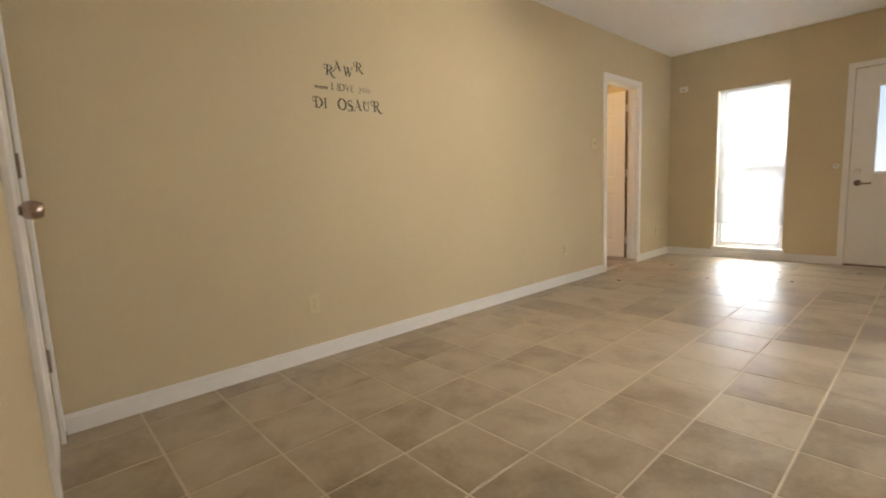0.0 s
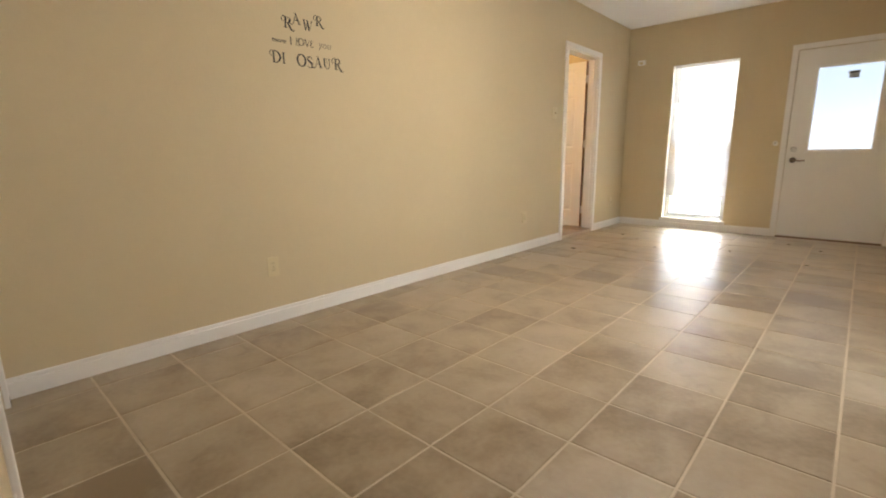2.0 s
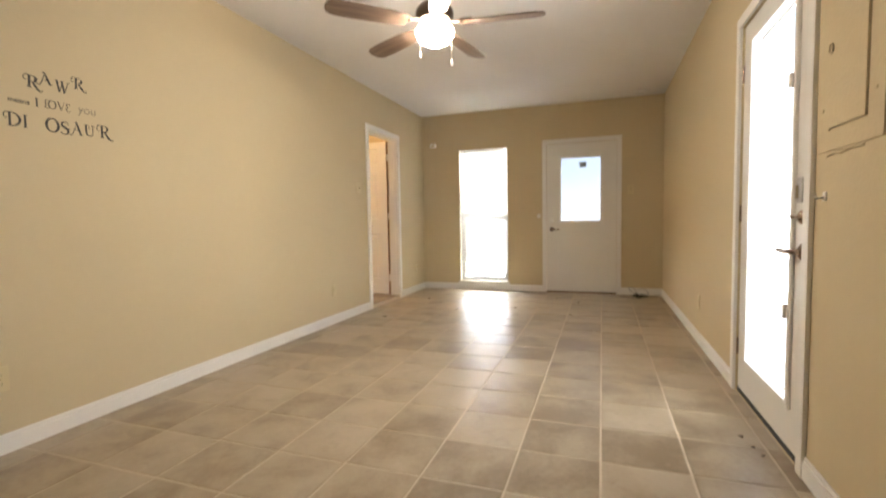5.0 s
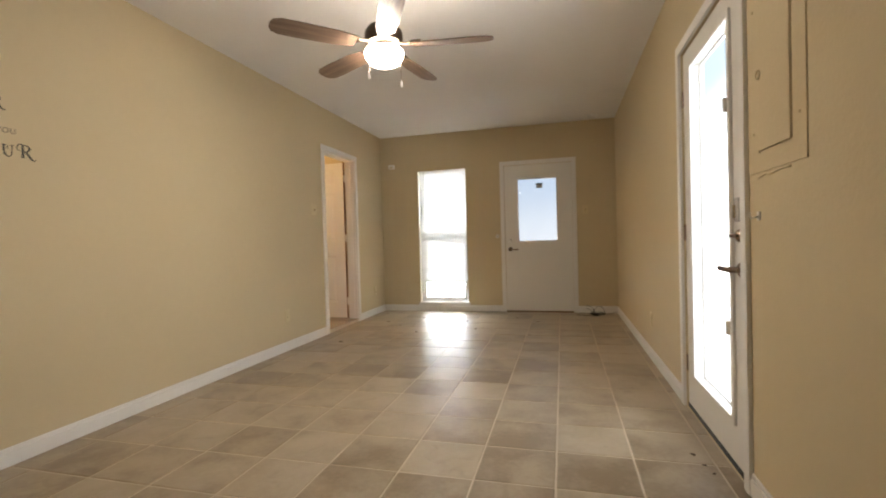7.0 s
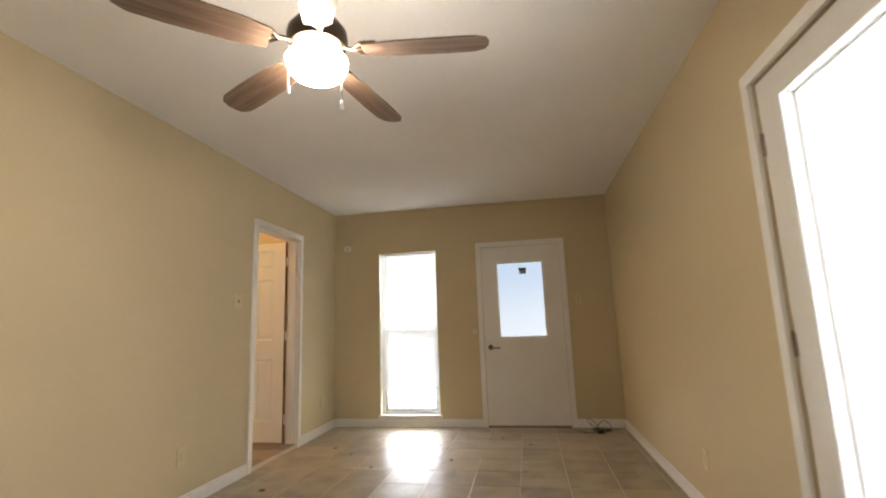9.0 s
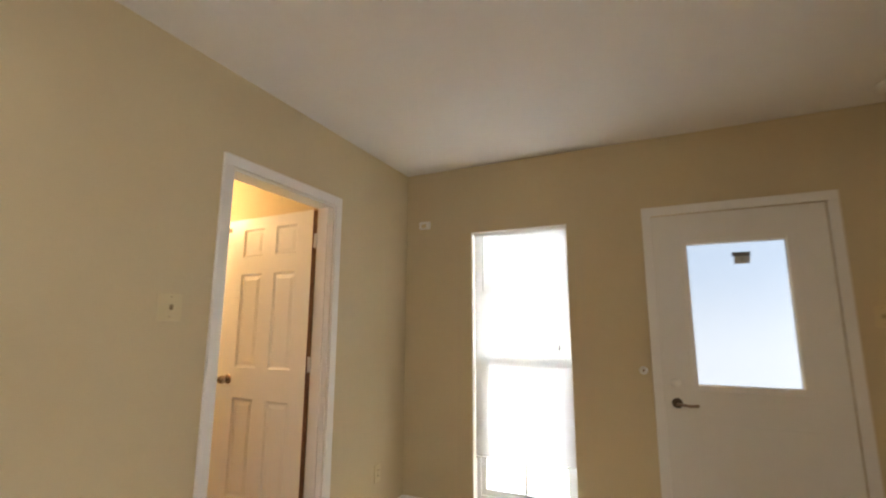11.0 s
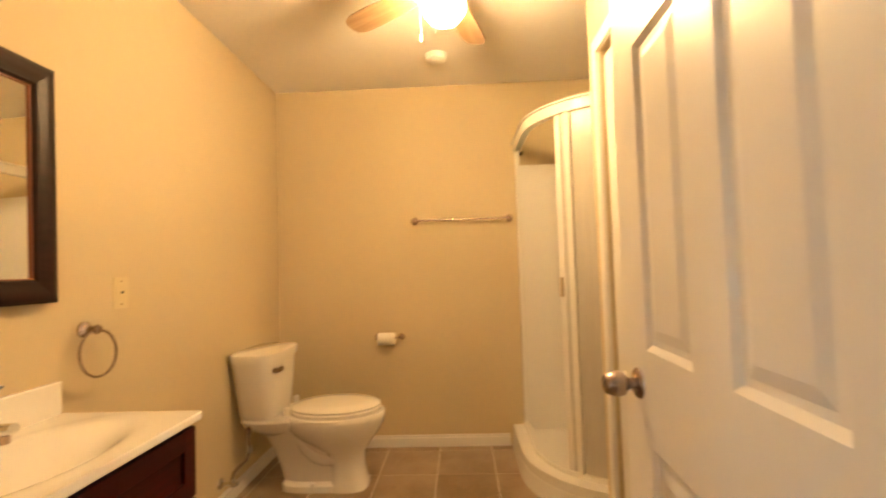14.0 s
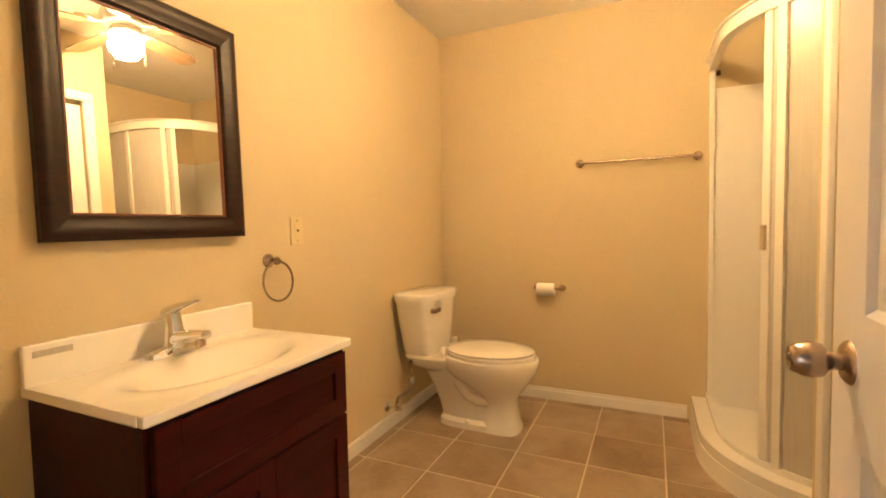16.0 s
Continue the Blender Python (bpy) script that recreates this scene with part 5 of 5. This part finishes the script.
part("handle", loft(bmesh.new(), [oval(0, 0, 0, 0.018, 0.010), oval(0, 0, 0.012, 0.020, 0.011)]), CHROME, sv, "", True).matrix_basis = pose(0, 0.074, 0, -90, 0, 0)
part("supply_hose", tube(bmesh.new(), [(0, 0.062, 0.03), (-0.01, 0.065, 0.055), (-0.05, 0.075, 0.065), (-0.10, 0.085, 0.075), (-0.125, 0.09, 0.11), (-0.115, 0.095, 0.16), (-0.095, 0.10, 0.22), (-0.09, 0.105, 0.255)], 0.0085, 10), NICKEL, sv, "braided steel hose", True)
part("coupling_nut", lathe(bmesh.new(), [(0.0, -0.022), (0.014, -0.022), (0.017, 0.0), (0.017, 0.012), (0.0, 0.012)], pose(-0.09, 0.105, 0.235), 8), NICKEL, sv, "steel coupling nut")
part("hose_collar", lathe(bmesh.new(), [(0.0, -0.020), (0.016, -0.020), (0.020, 0.0), (0.016, 0.020), (0.0, 0.020)], pose(-0.122, 0.092, 0.125, 10, -20, 0), 14), CHROME, sv, "chrome hose collar", True)

# ---- corner shower ----
SCX, SCY, SR = -2.505, -0.45, 0.57


def footprint(inset):
    r = SR - inset
    pts = [(BX, SCY - r), (BX + 0.22, SCY - r)]
    pts += [(SCX + r * math.cos(radians(-90 + 90 * k / 18)), SCY + r * math.sin(radians(-90 + 90 * k / 18))) for k in range(19)]
    return pts + [(SCX + r, SCY + 0.22), (SCX + r, ALCOVE_Y)]


def slab(bm, inset, z0, z1, inset2=None):
    a, b = footprint(inset), footprint(inset if inset2 is None else inset2)
    loft(bm, [[(x, y, z0) for x, y in a] + [(BX, ALCOVE_Y, z0)], [(x, y, z1) for x, y in b] + [(BX, ALCOVE_Y, z1)]])
    return bm


sh = thing("corner_shower", "white curved corner shower with rain-textured glass doors", "shower")
bm = slab(bmesh.new(), 0.0, BF, BF + 0.085, 0.010)
part("base_step", bm, ACRYL, sh, "", True)
bm = ribbon(bmesh.new(), footprint(0.072), 0.120, BF + 0.0855, BF + 0.135)
part("base_rim", bm, ACRYL, sh, "", True)
part("tray", slab(bmesh.new(), 0.1325, BF + 0.086, BF + 0.10), ACRYL, sh)
part("lower_track", ribbon(bmesh.new(), footprint(0.10), 0.034, BF + 0.1355, BF + 0.160), ACRYL, sh, "white metal track", True)
ST = 2.01
part("top_rail", ribbon(bmesh.new(), footprint(0.10), 0.040, ST, ST + 0.055), ACRYL, sh, "white curved top rail", True)
part("rail_lip", ribbon(bmesh.new(), footprint(0.093), 0.052, ST + 0.0555, ST + 0.064), ACRYL, sh, "", True)
part("surround_panel", boxm(BX + 0.0005, BX + 0.008, SCY - SR + 0.09, ALCOVE_Y, BF + 0.1, 1.92, bev=0.002), ACRYL, sh)
part("surround_panel", boxm(BX + 0.0085, SCX + SR - 0.08, ALCOVE_Y - 0.008, ALCOVE_Y - 0.0005, BF + 0.1, 1.92, bev=0.002), ACRYL, sh)
cl = footprint(0.10)


def stile(nm, x, y, w, ang, z0=BF + 0.1605, z1=ST - 0.0005):
    bm = boxm(-w / 2, w / 2, -0.013, 0.013, z0, z1, bev=0.003)
    ob = part(nm, bm, ACRYL, sh, "white metal stile")
    ob.matrix_basis = pose(x, y, 0, 0, 0, ang)
    return ob


stile("wall_stile", BX + 0.022, cl[0][1], 0.042, 0)
stile("wall_stile", cl[-1][0], ALCOVE_Y - 0.022, 0.042, 90)
r = SR - 0.10
r2 = r - 0.028


def on_arc(deg, rad=r):
    return (SCX + rad * math.cos(radians(deg)), SCY + rad * math.sin(radians(deg)))


for deg, rad in ((-47.5, r), (-40.5, r + 0.012)):
    stile("door_stile", *on_arc(deg, rad), 0.032, deg + 90)
stile("fixed_stile", *on_arc(-8), 0.03, 82)


def glass_run(degs, rad, tail=()):
    p = part("glass_panel", ribbon(bmesh.new(), [on_arc(d, rad) for d in degs] + list(tail), 0.005, BF + 0.161, ST - 0.001), FROST, sh, "rain-textured translucent panel", True)
    return p


glass_run([-46.5 + 38.5 * k / 12 for k in range(13)], r)
glass_run([-38.5 + 28 * k / 12 for k in range(13)], r2)
glass_run([-7, 0], r, [(SCX + r, ALCOVE_Y - 0.04)])
hx, hy = on_arc(-47.5, r + 0.024)
hd = part("handle", boxm(-0.008, 0.008, -0.010, 0.010, 1.070, 1.170, bev=0.004), mat("beige_handle_plastic", (0.45, 0.36, 0.24), 0.4, 0.05, 20), sh, "small beige moulded handle")
hd.matrix_basis = pose(hx, hy, 0, 0, 0, 42.5)
part("guide_roller", lathe(bmesh.new(), [(0.0, -0.01), (0.014, -0.01), (0.014, 0.01), (0, 0.01)], pose(BX + 0.055, cl[0][1] + 0.024, ST - 0.02, 90, 0, 0), 14), BRONZE, sh, "dark guide roller", True)
part("drain", lathe(bmesh.new(), [(0.04, 0.0), (0.038, 0.004), (0, 0.004)], pose(-2.5, -0.45, BF + 0.1), 20), CHROME, sh, "chrome drain", True)


# ---- floor tiles ----
def tiled_floor(name, x0, x1, y0, y1, z, pitch, pity, ax, ay, material, label, gap=0.009, cut=None, joint=GROUT):
    """A grout bed with tiles as pieces of their own on a square grid through (ax, ay)."""
    bed = structure(name, boxm(x0, x1, y0, y1, z - 0.06, z - 0.0025), joint, label, "floor")
    shared = {}
    i0, i1 = math.floor((x0 - ax) / pitch), math.ceil((x1 - ax) / pitch)
    j0, j1 = math.floor((y0 - ay) / pity), math.ceil((y1 - ay) / pity)
    for i in range(i0, i1):
        for j in range(j0, j1):
            a, b = max(x0, ax + i * pitch + gap / 2), min(x1, ax + (i + 1) * pitch - gap / 2)
            c, d = max(y0, ay + j * pity + gap / 2), min(y1, ay + (j + 1) * pity - gap / 2)
            if b - a < 0.012 or d - c < 0.012 or (cut and cut((a + b) / 2, (c + d) / 2)):
                continue
            key = (round(b - a, 3), round(d - c, 3))
            if key not in shared:
                w, h = (b - a) / 2, (d - c) / 2
                tb = bmesh.new()
                e = 0.003
                lo = [tb.verts.new(p) for p in ((-w, -h, -0.006), (w, -h, -0.006), (w, h, -0.006), (-w, h, -0.006))]
                mid = [tb.verts.new(p) for p in ((-w, -h, -0.0015), (w, -h, -0.0015), (w, h, -0.0015), (-w, h, -0.0015))]
                top = [tb.verts.new(p) for p in ((-w + e, -h + e, 0), (w - e, -h + e, 0), (w - e, h - e, 0), (-w + e, h - e, 0))]
                for u, v in ((lo, mid), (mid, top)):
                    for k in range(4):
                        tb.faces.new((u[k], u[(k + 1) % 4], v[(k + 1) % 4], v[k]))
                tb.faces.new(top)
                shared[key] = finish(tb, "tile", material)
            t = new("tile", shared[key])
            t.parent = bed
            t.matrix_basis = pose((a + b) / 2, (c + d) / 2, z + random.uniform(-0.0006, 0.0006), random.uniform(-0.12, 0.12), random.uniform(-0.12, 0.12), random.uniform(-0.15, 0.15))
    return bed


tiled_floor("floor", 0, W, -8.3, 0, 0.0, 0.3427, 0.3300, 1.530, -5.175, TILE, "brown-grey stone-look ceramic tile floor, scuffed")
tiled_floor("floor_bath", BX, -0.002, BY, ALCOVE_Y, BF, 0.3430, 0.3415, -2.180, -1.500, BTILE, "brown stone-look ceramic tile bathroom floor", 0.007,
            lambda x, y: (x > -0.12 and not DW[0] < y < DW[1]) or (y > BN and x > ALCOVE_X), BGROUT)
